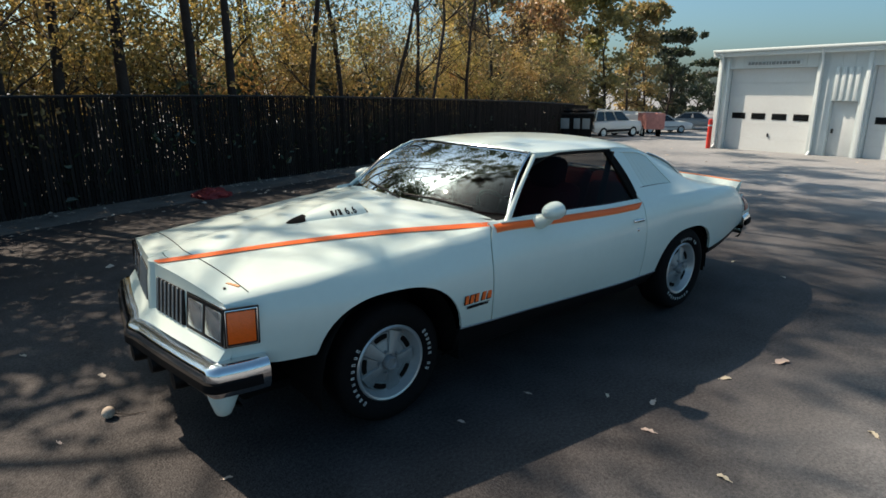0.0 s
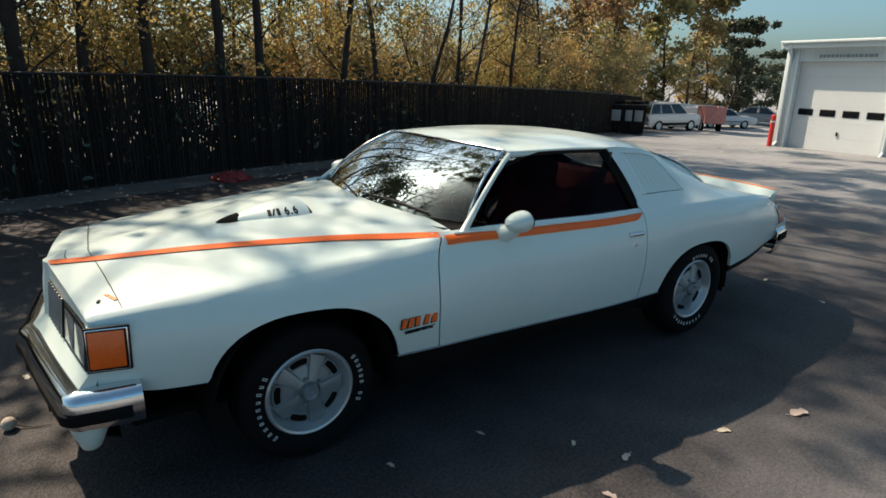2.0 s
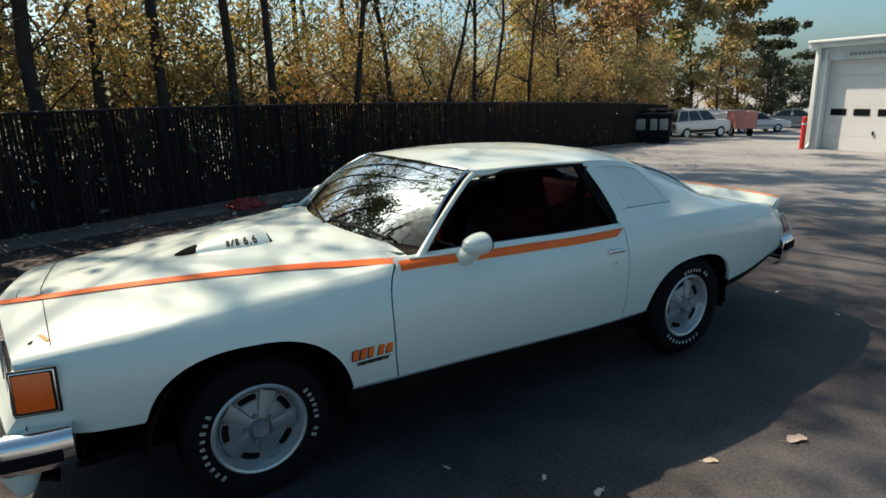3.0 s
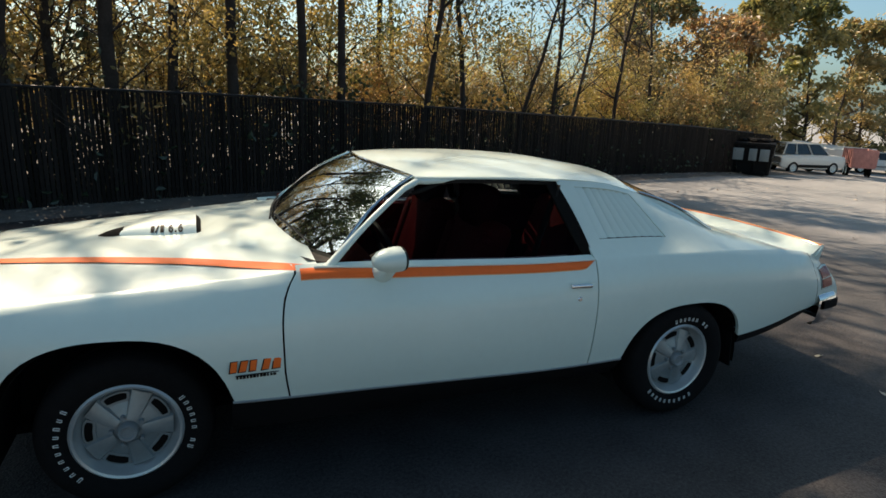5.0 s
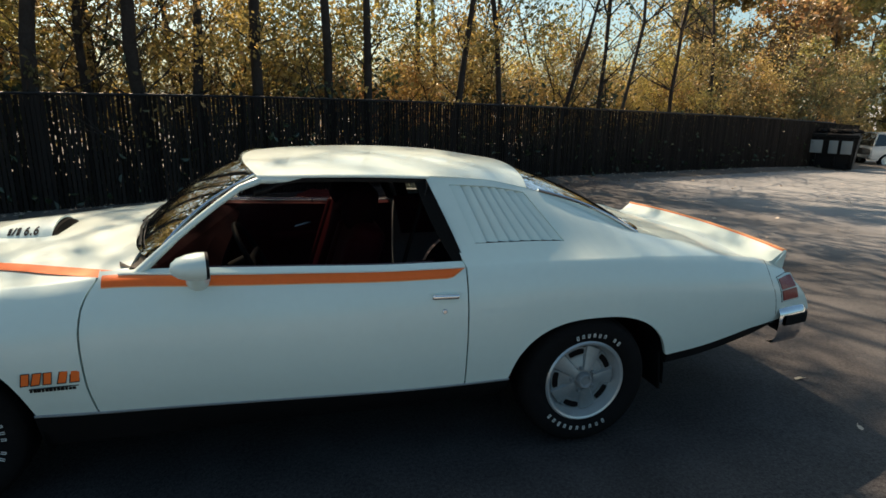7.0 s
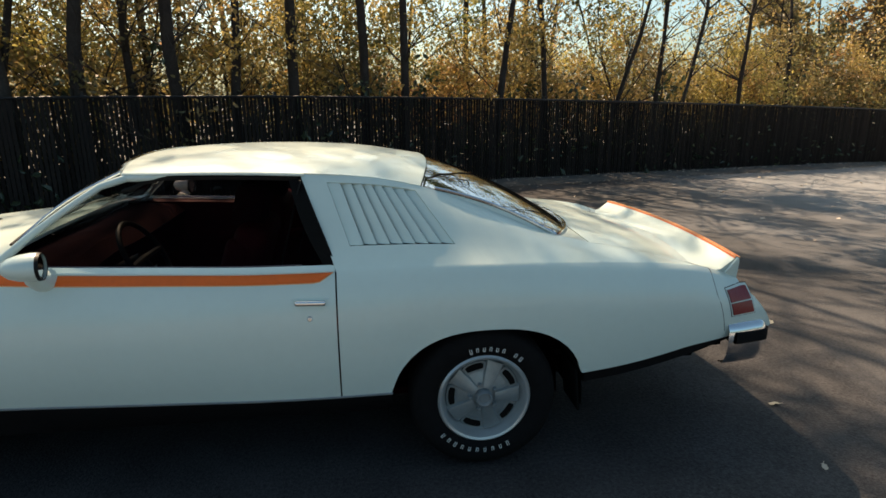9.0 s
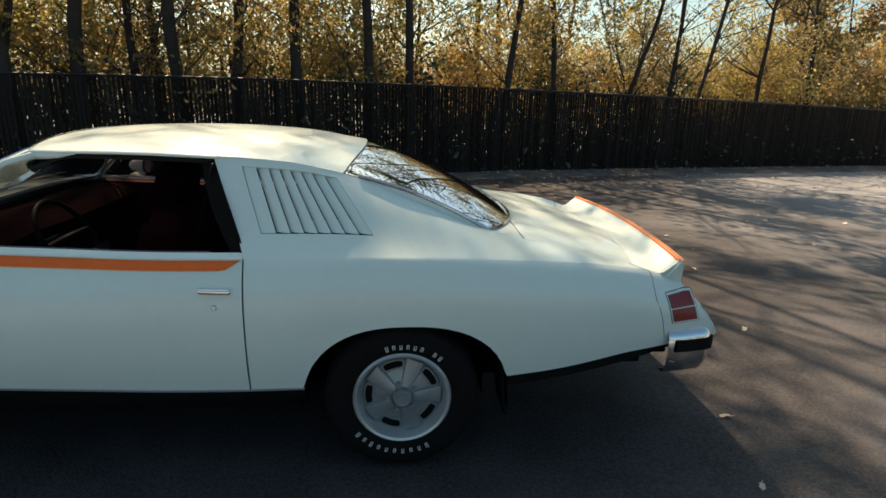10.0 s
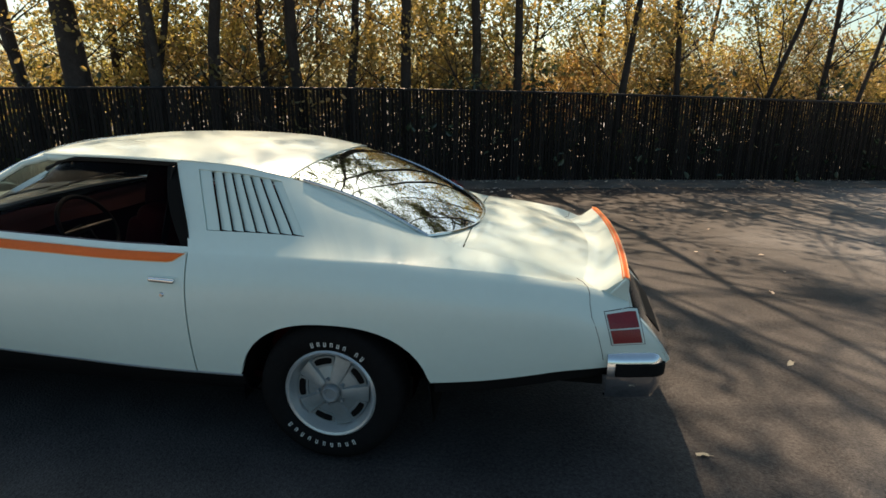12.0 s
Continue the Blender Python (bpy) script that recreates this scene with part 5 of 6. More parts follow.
# rear fascia: the sloping panel from the spoiler down to the bumper
def tail_face(v, z, lift=0.0):
    y = v * (side_y(2.68, min(z, Z_TOP(2.68))) - 0.003)
    return Vector((tail_end(z) + 0.04 * max(0.0, 1 - abs(v) ** 1.5) + lift, y, z))


rows = [[tail_face(k / 20 - 1, z) for z in (0.80, 0.76, 0.71, 0.66, 0.61, 0.56)] + [tail_face(k / 20 - 1, 0.56) + Vector((-0.08, 0, -0.10))] for k in range(41)]
fascia = part("rear_fascia", sheet(rows, thick=0.01), PAINT, car)
for s in (-1, 1):
    # tail lamp let into the end of the quarter: pale frame, two red lenses; a bright panel runs across the tail
    def lamp_face(u, w, lift):
        z = 0.635 + 0.128 * w + 0.005 * u
        x = 2.607 - 0.036 * w + (0.126 + 0.003 * w) * u
        xo = 2.40 + (x - 2.40) * 0.288 / (tail_end(z) - 2.40)
        return Vector((x, s * (side_y(xo, z) + lift), z))
    lamp_sheet = lambda u0, u1, w0, w1, lift: sheet([[lamp_face(u0 + (u1 - u0) * i / 4, w0 + (w1 - w0) * j / 4, lift) for j in range(5)] for i in range(5)], flip=s < 0, thick=0.012)
    bez = part("tail_lamp", lamp_sheet(-0.035, 1.04, -0.03, 1.03, 0.004), PAINT, car, "chrome-framed tail lamp with two red lenses")
    part("frame_edge", lamp_sheet(-0.055, 1.06, -0.05, 1.05, 0.002), BLACK, bez)
    for w0, w1 in ((0.03, 0.475), (0.525, 0.97)):
        part("lens", lamp_sheet(0.02, 0.97, w0, w1, 0.009), RED_LENS, bez, "red ribbed lens")
    for nm, v0, v1, z0, z1, lift, mt in (("tail_strip", 0.08, 0.975, 0.575, 0.76, 0.006, CHROME), ("tail_strip_inset", 0.12, 0.80, 0.625, 0.70, 0.010, BLACK)):
        rows = [[tail_face(s * (v0 + (v1 - v0) * i / 12), z0 + (z1 - z0) * j / 3, lift) for j in range(3, -1, -1)] for i in range(13)]
        part(nm, sheet(rows, flip=s < 0, thick=0.012), mt, fascia)
# ducktail lip with a kinked fin at each end
rows = []
for k in range(41):
    v = k / 20 - 1
    q = abs(v)
    y = v * 0.765
    bx = 2.475 + 0.03 * (1 - q ** 2)
    zb = tail_z(bx, min(1, q * 1.1)) - 0.006 - 0.008 * ease(0.86, 1.0, q)
    tipx, tipz = 2.652 + 0.035 * (1 - q ** 2), 0.900 + 0.018 * (1 - q ** 2)
    low = tail_end(0.79) + 0.04 * max(0.0, 1 - q ** 1.5) - 0.004
    rows.append([(bx, y, zb), ((bx + tipx) / 2 + 0.008, y, (zb + tipz) / 2 - 0.020), (tipx - 0.008, y, tipz), (tipx + 0.006, y, tipz - 0.003), (tipx + 0.012, y, tipz - 0.02), (low, y * (1 - 0.02 * q), 0.795), (low - 0.05, y * 0.97, 0.76), (bx, y * 0.97, zb - 0.03), (bx, y, zb)])
bm = sheet(rows, flip=True)
bmesh.ops.holes_fill(bm, edges=[e for e in bm.edges if e.is_boundary], sides=0)
bmesh.ops.recalc_face_normals(bm, faces=bm.faces)
spoiler = part("rear_spoiler", bm, PAINT, car, "white ducktail spoiler with an orange edge", smooth=40)
lip = [[Vector(r[2]) + Vector((-0.010, 0, -0.004)), Vector(r[2]) + Vector((-0.004, 0, 0.003)), Vector(r[2]) + Vector((0.0, 0, 0.005)), Vector(r[3]) + Vector((0.004, 0, 0.002)), Vector(r[4]) + Vector((0.004, 0, 0.010))] for r in rows]
part("spoiler_stripe", sheet(lip, flip=True), ORANGE, spoiler, "orange stripe along the spoiler lip")
part("stripe_edge", tube(bmesh.new(), [r[1] for r in lip], 0.0035, 5), ORANGE_EDGE, spoiler)
part("stripe_edge", tube(bmesh.new(), [r[3] for r in lip], 0.0035, 5), ORANGE_EDGE, spoiler)
for s in (-1, 1):
    part("fin_edge", tube(bmesh.new(), [(2.652, s * 0.768, 0.898), (2.62, s * 0.772, 0.862), (2.588, s * 0.772, 0.828)], [0.007, 0.006, 0.003], 6), PAINT, spoiler)

# nose: grille panel, grilles, lamps
def nose_front(y, z):
    return nose(-2.2, y) - 0.003 - 0.018 * (0.84 - z) / 0.24


rows = []
for k in range(-1, 34):
    v = min(max(k / 16 - 1, -1), 1)
    back = 0.03 if k in (-1, 33) else 0.0
    edge = lambda z: v * (side_y(-2.2, z) - (0.002 if back else 0.0))
    zt = on_deck(-2.2, v * 0.755)[2]
    row = [(nose(-2.2, v * 0.76), v * 0.76, zt), (nose_front(v * 0.77, 0.84) + 0.004 + back, v * 0.77, zt - 0.012)]
    row += [(nose_front(edge(z), z) + back, edge(z), z) for z in (0.80, 0.76, 0.70, 0.655)]
    # pale filler shelf out to the bumper
    yl = edge(0.64)
    row += [(min(nose_front(yl, 0.64), -2.385 + bow(yl / 0.78)) + back * 2, yl, 0.594), (-2.37 + bow(yl / 0.78) + back * 2, yl, 0.54)]
    rows.append(row)
part("front_fascia", sheet(rows, flip=True, thick=0.01), PAINT, car)
rows = []
for k in range(8):
    z = 0.61 + (on_deck(-2.2, 0)[2] + 0.002 - 0.61) * k / 7
    xf = nose_front(0, z) if k < 7 else nose(-2.2, 0) - 0.004
    w = 0.075 - 0.02 * k / 7
    out = 0.022 * (1 - 0.6 * (k / 7) ** 4)
    rows.append([(xf + 0.012, -w, z), (xf - out * 0.55, -w * 0.45, z), (xf - out, 0, z), (xf - out * 0.55, w * 0.45, z), (xf + 0.012, w, z)])
rows.append([(p[0] + 0.05, p[1], on_deck(-2.15, p[1])[2] + 0.001) for p in rows[-1]])
part("nose_beak", sheet(rows), PAINT, car, smooth=50)


def on_nose(w, h, d, y, z, bevel):
    """A block set on the face of the nose, turned to follow its bow."""
    ang = math.degrees(math.atan2(nose_front(y + 0.02, z) - nose_front(y - 0.02, z), 0.04))
    return box(bmesh.new(), (d, w, h), (nose_front(y, z), y, z), (0, 7, -ang), bevel)


for s in (-1, 1):
    g = part("grille", on_nose(0.32, 0.175, 0.02, s * 0.24, 0.738, 0.006), BLACK, car, "black grille with upright silver bars")
    for k in range(7):
        part("grille_bar", on_nose(0.013, 0.172, 0.030, s * (0.105 + 0.045 * k), 0.738, 0.004), GREY_PAINT, g)
    h = part("headlamp", on_nose(0.365, 0.185, 0.016, s * 0.604, 0.738, 0.006), CHROME, car, "pair of square headlamps in a chrome-edged black bezel")
    part("bezel", on_nose(0.35, 0.168, 0.022, s * 0.604, 0.738, 0.004), BLACK, h, "black bezel")
    for k in (0, 1):
        part("lens", on_nose(0.152, 0.142, 0.027, s * (0.521 + 0.166 * k), 0.738, 0.010), LAMP, h, "clear ribbed headlamp glass")
    # wrap-round amber marker
    fy = lambda x: side_y(max(x, -2.2), 0.735)
    xa, xb = -2.218, -2.088
    ang = math.degrees(math.atan2((fy(xb) - fy(xa)), xb - xa)) * s
    mk = part("marker_lamp", box(bmesh.new(), (0.152, 0.012, 0.182), ((xa + xb) / 2 + 0.001, s * (fy(-2.13) + 0.003), 0.742), (0, 2, ang), 0.005), BLACK, car, "amber marker lamp in a black frame")
    part("bezel_line", box(bmesh.new(), (0.142, 0.014, 0.170), ((xa + xb) / 2, s * (fy(-2.13) + 0.0045), 0.742), (0, 2, ang), 0.005), CHROME, mk)
    part("bezel_inner", box(bmesh.new(), (0.134, 0.016, 0.162), ((xa + xb) / 2 - 0.001, s * (fy(-2.13) + 0.006), 0.742), (0, 2, ang), 0.005), BLACK, mk)
    part("lens", box(bmesh.new(), (0.122, 0.02, 0.148), ((xa + xb) / 2 - 0.003, s * (fy(-2.13) + 0.008), 0.744), (0, 2, ang), 0.006), AMBER, mk, "amber ribbed lens")
    # emblem: slanted blocks in the shape of a badge, with a dark line below
    ey = lambda x, z: s * (side_y(x, z) + 0.003)
    emb = part("fender_emblem", box(bmesh.new(), (0.168, 0.003, 0.004), (-0.888, ey(-0.87, 0.588), 0.592), (0, -1, 0)), BLACK, car, "orange and black fender emblem", smooth=0)
    for k in range(12):
        wd = 0.008 + 0.004 * (k * 7 % 3) / 2
        part("emblem_bar", box(bmesh.new(), (wd, 0.003, 0.011), (-0.966 + 0.0132 * k, ey(-0.87, 0.582), 0.583), (0, -1, 0)), BLACK, emb, smooth=0)
    # slanted blocks over a thin dark backing
    at = -0.994
    for k, (wd, lean_) in enumerate(((0.032, 0.3), (0.035, 0.5), (0.032, 0.3), (0.0, 0), (0.035, 0.5), (0.040, 0.3))):
        if wd:
            for nm, grow, out, mt in (("emblem_shade", 0.006, 0.0, BLACK), ("emblem_block", 0.0, 0.002, ORANGE)):
                bm = box(bmesh.new(), (wd * 0.74 + grow, 0.003, 0.044 + grow))
                for v in bm.verts:
                    v.co.x += lean_ * v.co.z * 0.6
                bmesh.ops.transform(bm, matrix=pose(at + wd / 2 - (0.002 if grow else 0), ey(-0.9, 0.63) + s * out, 0.634 - (0.002 if grow else 0), 0, -2, 0), verts=bm.verts)
                part(nm, bm, mt, emb, smooth=0)
        at += wd + 0.004 if wd else 0.014
# badge on the header panel
badge = part("header_badge", box(bmesh.new(), (0.040, 0.012, 0.004), (-2.150, -0.625, on_deck(-2.150, -0.625)[2] + 0.003), (0, 4, 70), 0.001), BLACK, car, "small dark and gold header badge", smooth=0)
for k in range(3):
    part("badge_block", box(bmesh.new(), (0.017, 0.026, 0.004), (-2.118 + 0.010 * k, -0.595 - 0.026 * k, on_deck(-2.118 + 0.010 * k, -0.595 - 0.026 * k)[2] + 0.003), (0, 4, 20)), ORANGE_EDGE, badge, smooth=0)


# bumpers: chrome bars swept round the ends, with a black rub strip
def bumper(name, end, tip, half, depth, section, band):
    """A bar swept round one end of the car. end: -1 front, 1 rear; section: rows of (inset, z); band: the rub strip's z range."""
    plan = []
    for k in range(-30, 31):
        y = (half - 0.07) * k / 30
        plan.append(Vector((tip + bow(k / 30) if end < 0 else tip - 0.055 * abs(k / 30) ** 2.2, y, 0)))
    cx = plan[-1].x - end * 0.07
    right = [Vector((cx + end * 0.07 * math.cos(a), half - 0.07 + 0.07 * math.sin(a), 0)) for a in [math.pi / 2 * q / 6 for q in range(1, 7)]]
    right += [Vector((cx - end * depth * q / 5, half + 0.025 * math.sin(q / 5 * math.pi / 2), 0)) for q in range(1, 6)]
    plan = [Vector((p.x, -p.y, 0)) for p in right[::-1]] + plan + right
    outs = []
    for i in range(len(plan)):
        d = (plan[min(i + 1, len(plan) - 1)] - plan[max(i - 1, 0)]).normalized()
        o = Vector((d.y, -d.x, 0))
        outs.append(o if o.dot(Vector((end, 0, 0)) + Vector((0, plan[i].y, 0))) > 0 else -o)
    rows = [[p - o * ins + Vector((0, 0, z)) for ins, z in section] for p, o in zip(plan, outs)]
    bm = sheet(rows, flip=end > 0)
    bmesh.ops.recalc_face_normals(bm, faces=bm.faces)
    b = part(name, bm, CHROME, car, "chrome bumper with black rub strip", smooth=50)
    b0, b1 = band
    strip = [[p + o * k + Vector((0, 0, z)) for k, z in ((-0.004, b1), (0.010, b1 - 0.008), (0.011, (b0 + b1) / 2), (0.010, b0 + 0.008), (-0.004, b0))] for p, o in list(zip(plan, outs))[1:-1]]
    bm = sheet(strip, flip=end > 0)
    bmesh.ops.recalc_face_normals(bm, faces=bm.faces)
    part("rub_strip", bm, RUBBER, b, "black rubber rub strip")
    return b


fb = bumper("front_bumper", -1, -2.45, 0.85, 0.20, [(0.11, 0.588), (0.075, 0.598), (0.035, 0.594), (0.012, 0.580), (0.002, 0.556), (0.0, 0.52), (0.004, 0.478), (0.02, 0.445), (0.06, 0.44)], (0.474, 0.530))
for y in (-0.45, -0.2, 0.0, 0.2, 0.45):
    bm = bmesh.new()
    lathe(bm, [(0.001, -0.03), (0.045, -0.025), (0.05, 0.0), (0.05, 0.06)], 16, "x", (-2.41 + bow(y / 0.8), y, 0.415))
    part("bumper_guard", bm, BLACK, fb)
for s in (-1, 1):
    rows = []
    for z, w, d in ((0.47, 0.078, 0.074), (0.42, 0.066, 0.068), (0.37, 0.048, 0.056), (0.338, 0.036, 0.042), (0.330, 0.028, 0.032), (0.328, 0.004, 0.005)):
        rows.append([(-2.245 + w * math.cos(a) - 0.06 * (0.47 - z), s * 0.765 + d * math.sin(a) + s * -0.1 * (0.47 - z), z) for a in [math.pi * 2 * k / 16 for k in range(17)]])
    bm = sheet(rows)
    bmesh.ops.recalc_face_normals(bm, faces=bm.faces)
    part("valance_end", bm, PAINT, fb, "pale tapered lower valance end")
part("front_valance", sheet([[(-2.33, y, 0.47), (-2.28, y, 0.36), (-2.15, y, 0.30)] for y in (-0.7, -0.35, 0, 0.35, 0.7)], flip=True, thick=0.01), BLACK, fb)
rb = bumper("rear_bumper", 1, 2.885, 0.84, 0.17, [(0.15, 0.628), (0.10, 0.622), (0.05, 0.606), (0.015, 0.586), (0.0, 0.56), (0.0, 0.49), (0.01, 0.43), (0.03, 0.385), (0.07, 0.38)], (0.490, 0.556))
part("rear_valance", sheet([[(2.62, y, 0.47), (2.66, y, 0.43), (2.5, y, 0.38)] for y in (-0.68, -0.35, 0, 0.35, 0.68)], thick=0.01), BLACK, rb)
# underside: rocker, wheel housings, floor
for s in (-1, 1):
    rows = []
    for k in range(25):
        x = -0.99 + 1.97 * k / 24
        rows.append([(x, s * (Y_LOW(x) - 0.004), Z_LOW(x) + 0.004), (x, s * (Y_LOW(x) - 0.01), Z_LOW(x) - 0.02), (x, s * (Y_LOW(x) - 0.06), 0.30), (x, s * (Y_LOW(x) - 0.16), 0.235)])
    part("rocker", sheet(rows, flip=s > 0, thick=0.01), BLACK, car)
    part("rocker_trim", tube(bmesh.new(), [(-0.985 + 1.965 * k / 24, s * (Y_LOW(-0.98 + 1.96 * k / 24) - 0.002), Z_LOW(-0.98 + 1.96 * k / 24) - 0.003) for k in range(25)], 0.006, 6), GREY_PAINT, car)
    rows = []
    for k in range(15):
        x = 1.86 + 0.80 * k / 14
        rows.append([(x, s * (Y_LOW(x) - 0.006), Z_LOW(x) + 0.006), (x, s * (Y_LOW(x) - 0.02), Z_LOW(x) - 0.055), (x, s * (Y_LOW(x) - 0.2), Z_LOW(x) - 0.09)])
    part("lower_quarter", sheet(rows, flip=s > 0, thick=0.01), BLACK, car)
    for c, hw, top in ARCHES:
        rows = []
        for k in range(25):
            a = math.pi * k / 24
            x, z = c - hw * 1.02 * math.cos(a), 0.25 + (top + 0.03 - 0.25) * math.sin(a) ** 0.8
            rows.append([(x, s * 0.90, z), (x, s * 0.45, z)])
        part("wheel_housing", sheet(rows, flip=s > 0), UNDER, car)
        part("housing_wall", sheet([[(c - hw, s * 0.47, 0.25), (c - hw, s * 0.47, top)], [(c + hw, s * 0.47, 0.25), (c + hw, s * 0.47, top)]]), UNDER, car)
    part("mud_flap", box(bmesh.new(), (0.012, 0.20, 0.22), (1.84, s * 0.79, 0.325), (0, -6, 0), 0.004), UNDER, car, "black rubber mud flap")
part("floor_pan", box(bmesh.new(), (4.3, 1.12, 0.05), (0.05, 0, 0.27), bevel=0.02), UNDER, car)
part("trunk_floor", box(bmesh.new(), (1.5, 1.36, 0.03), (1.93, 0, 0.42), bevel=0.01), UNDER, car)
part("engine_block", box(bmesh.new(), (1.2, 0.85, 0.3), (-1.45, 0, 0.5), bevel=0.05), UNDER, car)
part("tail_pipe", tube(bmesh.new(), [(1.9, -0.45, 0.26), (2.3, -0.5, 0.3), (2.62, -0.5, 0.30)], 0.03, 10), UNDER, car)
part("firewall", sheet([[(-0.70, -0.85, 0.3), (-0.70, -0.85, 0.97)], [(-0.70, 0.85, 0.3), (-0.70, 0.85, 0.97)]]), UNDER, car)
part("trunk_wall", sheet([[(1.75, -0.85, 0.3), (1.75, -0.72, 0.95)], [(1.75, 0.85, 0.3), (1.75, 0.72, 0.95)]]), MAROON_CLOTH, car)


# wheels
def wheel():
    """Slotted five-spoke steel wheel on a raised-letter tyre, its outside towards -y."""
    w = bpy.data.objects.new("wheel", None)
    scene.collection.objects.link(w)
    R, rim_r = 0.335, 0.208
    bm = bmesh.new()
    lathe(bm, [(rim_r - 0.004, -0.085), (rim_r + 0.012, -0.098), (0.245, -0.112), (0.285, -0.112), (0.312, -0.104), (0.326, -0.088), (0.334, -0.06), (R, -0.03), (R, 0.03), (0.334, 0.06), (0.326, 0.088), (0.312, 0.104), (0.26, 0.112), (rim_r, 0.09)], 72)
    tyre = part("tyre", bm, RUBBER, w, "black tyre with white raised lettering", smooth=50)
    for y in (-0.045, 0.0, 0.045):
        bm = bmesh.new()
        lathe(bm, [(R + 0.0005, y - 0.006), (R - 0.006, y - 0.004), (R - 0.006, y + 0.004), (R + 0.0005, y + 0.006)], 48)
        part("tread_groove", bm, BLACK, tyre)
    # lettering as plain blocks along two arcs
    for n_l, mid, span, gap in ((9, 90, 62, 6), (10, 270, 84, None)):
        for k in range(n_l):
            if gap is not None and k == gap:
                continue
            a = radians(mid + span / 2 - span * (k + 0.5) / n_l)
            tall = 0.034 if k in (0, n_l - 1, n_l - 3) else 0.028
            bm = bmesh.new()
            for dx in (-0.0042, 0.0042):
                box(bm, (0.0032, 0.0025, tall * 0.66), (dx, 0, 0))
            box(bm, (0.0084, 0.0025, 0.0034), (0, 0, tall * (0.31 if k % 2 else -0.31)))
            bmesh.ops.transform(bm, matrix=pose(0.248 * math.cos(a), -0.1125, 0.248 * math.sin(a)) @ pose(0, 0, 0, 0, 90 - math.degrees(a), 0), verts=bm.verts)
            part("tyre_letter", bm, LETTER, tyre, smooth=0)
    bm = bmesh.new()
    lathe(bm, [(rim_r + 0.004, -0.094), (rim_r - 0.004, -0.101), (rim_r - 0.014, -0.097), (0.186, -0.075), (0.180, -0.055), (0.172, -0.045)], 64)
    part("trim_ring", bm, BRIGHT, w, "polished trim ring")
    bm = bmesh.new()
    lathe(bm, [(0.174, -0.046), (0.165, -0.040), (0.14, -0.046), (0.10, -0.058), (0.06, -0.070), (0.05, -0.072), (0.001, -0.072)], 64)
    disc = part("wheel_disc", bm, STEEL, w, "silver five-spoke wheel centre")
    for k in range(5):
        a = radians(82 + 72 * k)
        m = pose(0, 0, 0, 0, 90 - math.degrees(a), 0)
        # raised spoke
        bm = bmesh.new()
        rows = []
        for i in range(7):
            u = i / 6
            r_, wd, up = 0.05 + 0.118 * u, 0.021 + 0.017 * u, -0.082 + 0.022 * u
            rows.append([(-wd * 1.35, up + 0.022, r_), (-wd, up + 0.003, r_), (0, up - 0.004, r_), (wd, up + 0.003, r_), (wd * 1.35, up + 0.022, r_)])
        bm = sheet(rows)
        bmesh.ops.transform(bm, matrix=m, verts=bm.verts)
        bmesh.ops.recalc_face_normals(bm, faces=bm.faces)
        part("spoke", bm, STEEL, disc)
        # slot between spokes, a curved dark opening with a lighter lip
        for nm, rr0, rr1, ha, dep, mt in (("slot_lip", 0.120, 0.167, 20, -0.0565, STEEL), ("slot", 0.131, 0.160, 16.0, -0.0600, UNDER)):
            rows = []
            for i in range(-1, 12):
                q_ = min(max(i, 0), 10)
                b_ = a + radians(36) + radians(-ha + 2 * ha * q_ / 10)
                pin = 0.16 * abs(q_ / 5 - 1) ** 6 * (rr1 - rr0)
                r0_, r1_, d_ = rr0 + pin, rr1 - pin, dep if 0 <= i <= 10 else dep + 0.02
                rows.append([(q * math.cos(b_), dd, q * math.sin(b_)) for q, dd in ((r0_ - 0.002, dep + 0.02), (r0_, d_), ((r0_ + r1_) / 2, d_), (r1_, d_), (r1_ + 0.002, dep + 0.02))])
            bm = sheet(rows)
            bmesh.ops.recalc_face_normals(bm, faces=bm.faces)
            part(nm, bm, mt, disc, smooth=40)
        bm = bmesh.new()
        b_ = a + radians(36)
        lathe(bm, [(0.001, -0.088), (0.008, -0.088), (0.010, -0.082), (0.010, -0.06)], 6, "y", (0.062 * math.cos(b_), 0, 0.062 * math.sin(b_)))
        part("lug_nut", bm, GREY_PAINT, disc)
    bm = bmesh.new()
    lathe(bm, [(0.001, -0.098), (0.022, -0.098), (0.027, -0.106), (0.033, -0.107), (0.038, -0.10), (0.041, -0.07)], 28)
    part("centre_cap", bm, GREY_PAINT, disc)
    bm = bmesh.new()
    lathe(bm, [(0.19, -0.05), (0.19, 0.08), (0.05, 0.09), (0.05, 0.02)], 32)
    part("barrel", bm, UNDER, w)
    return w


w0 = wheel()
w0.parent = car
w0.matrix_basis = pose(-1.388, -0.735, 0.335, 0, 85, 0)
for x, y, rz, roll in ((1.39, -0.835, 0, 12), (-1.388, 0.735, 180, 40), (1.39, 0.835, 180, 100)):
    w = copy_thing(w0, pose(x, y, 0.335, 0, 0, rz) @ pose(0, 0, 0, 0, roll, 0))
    w.parent = car

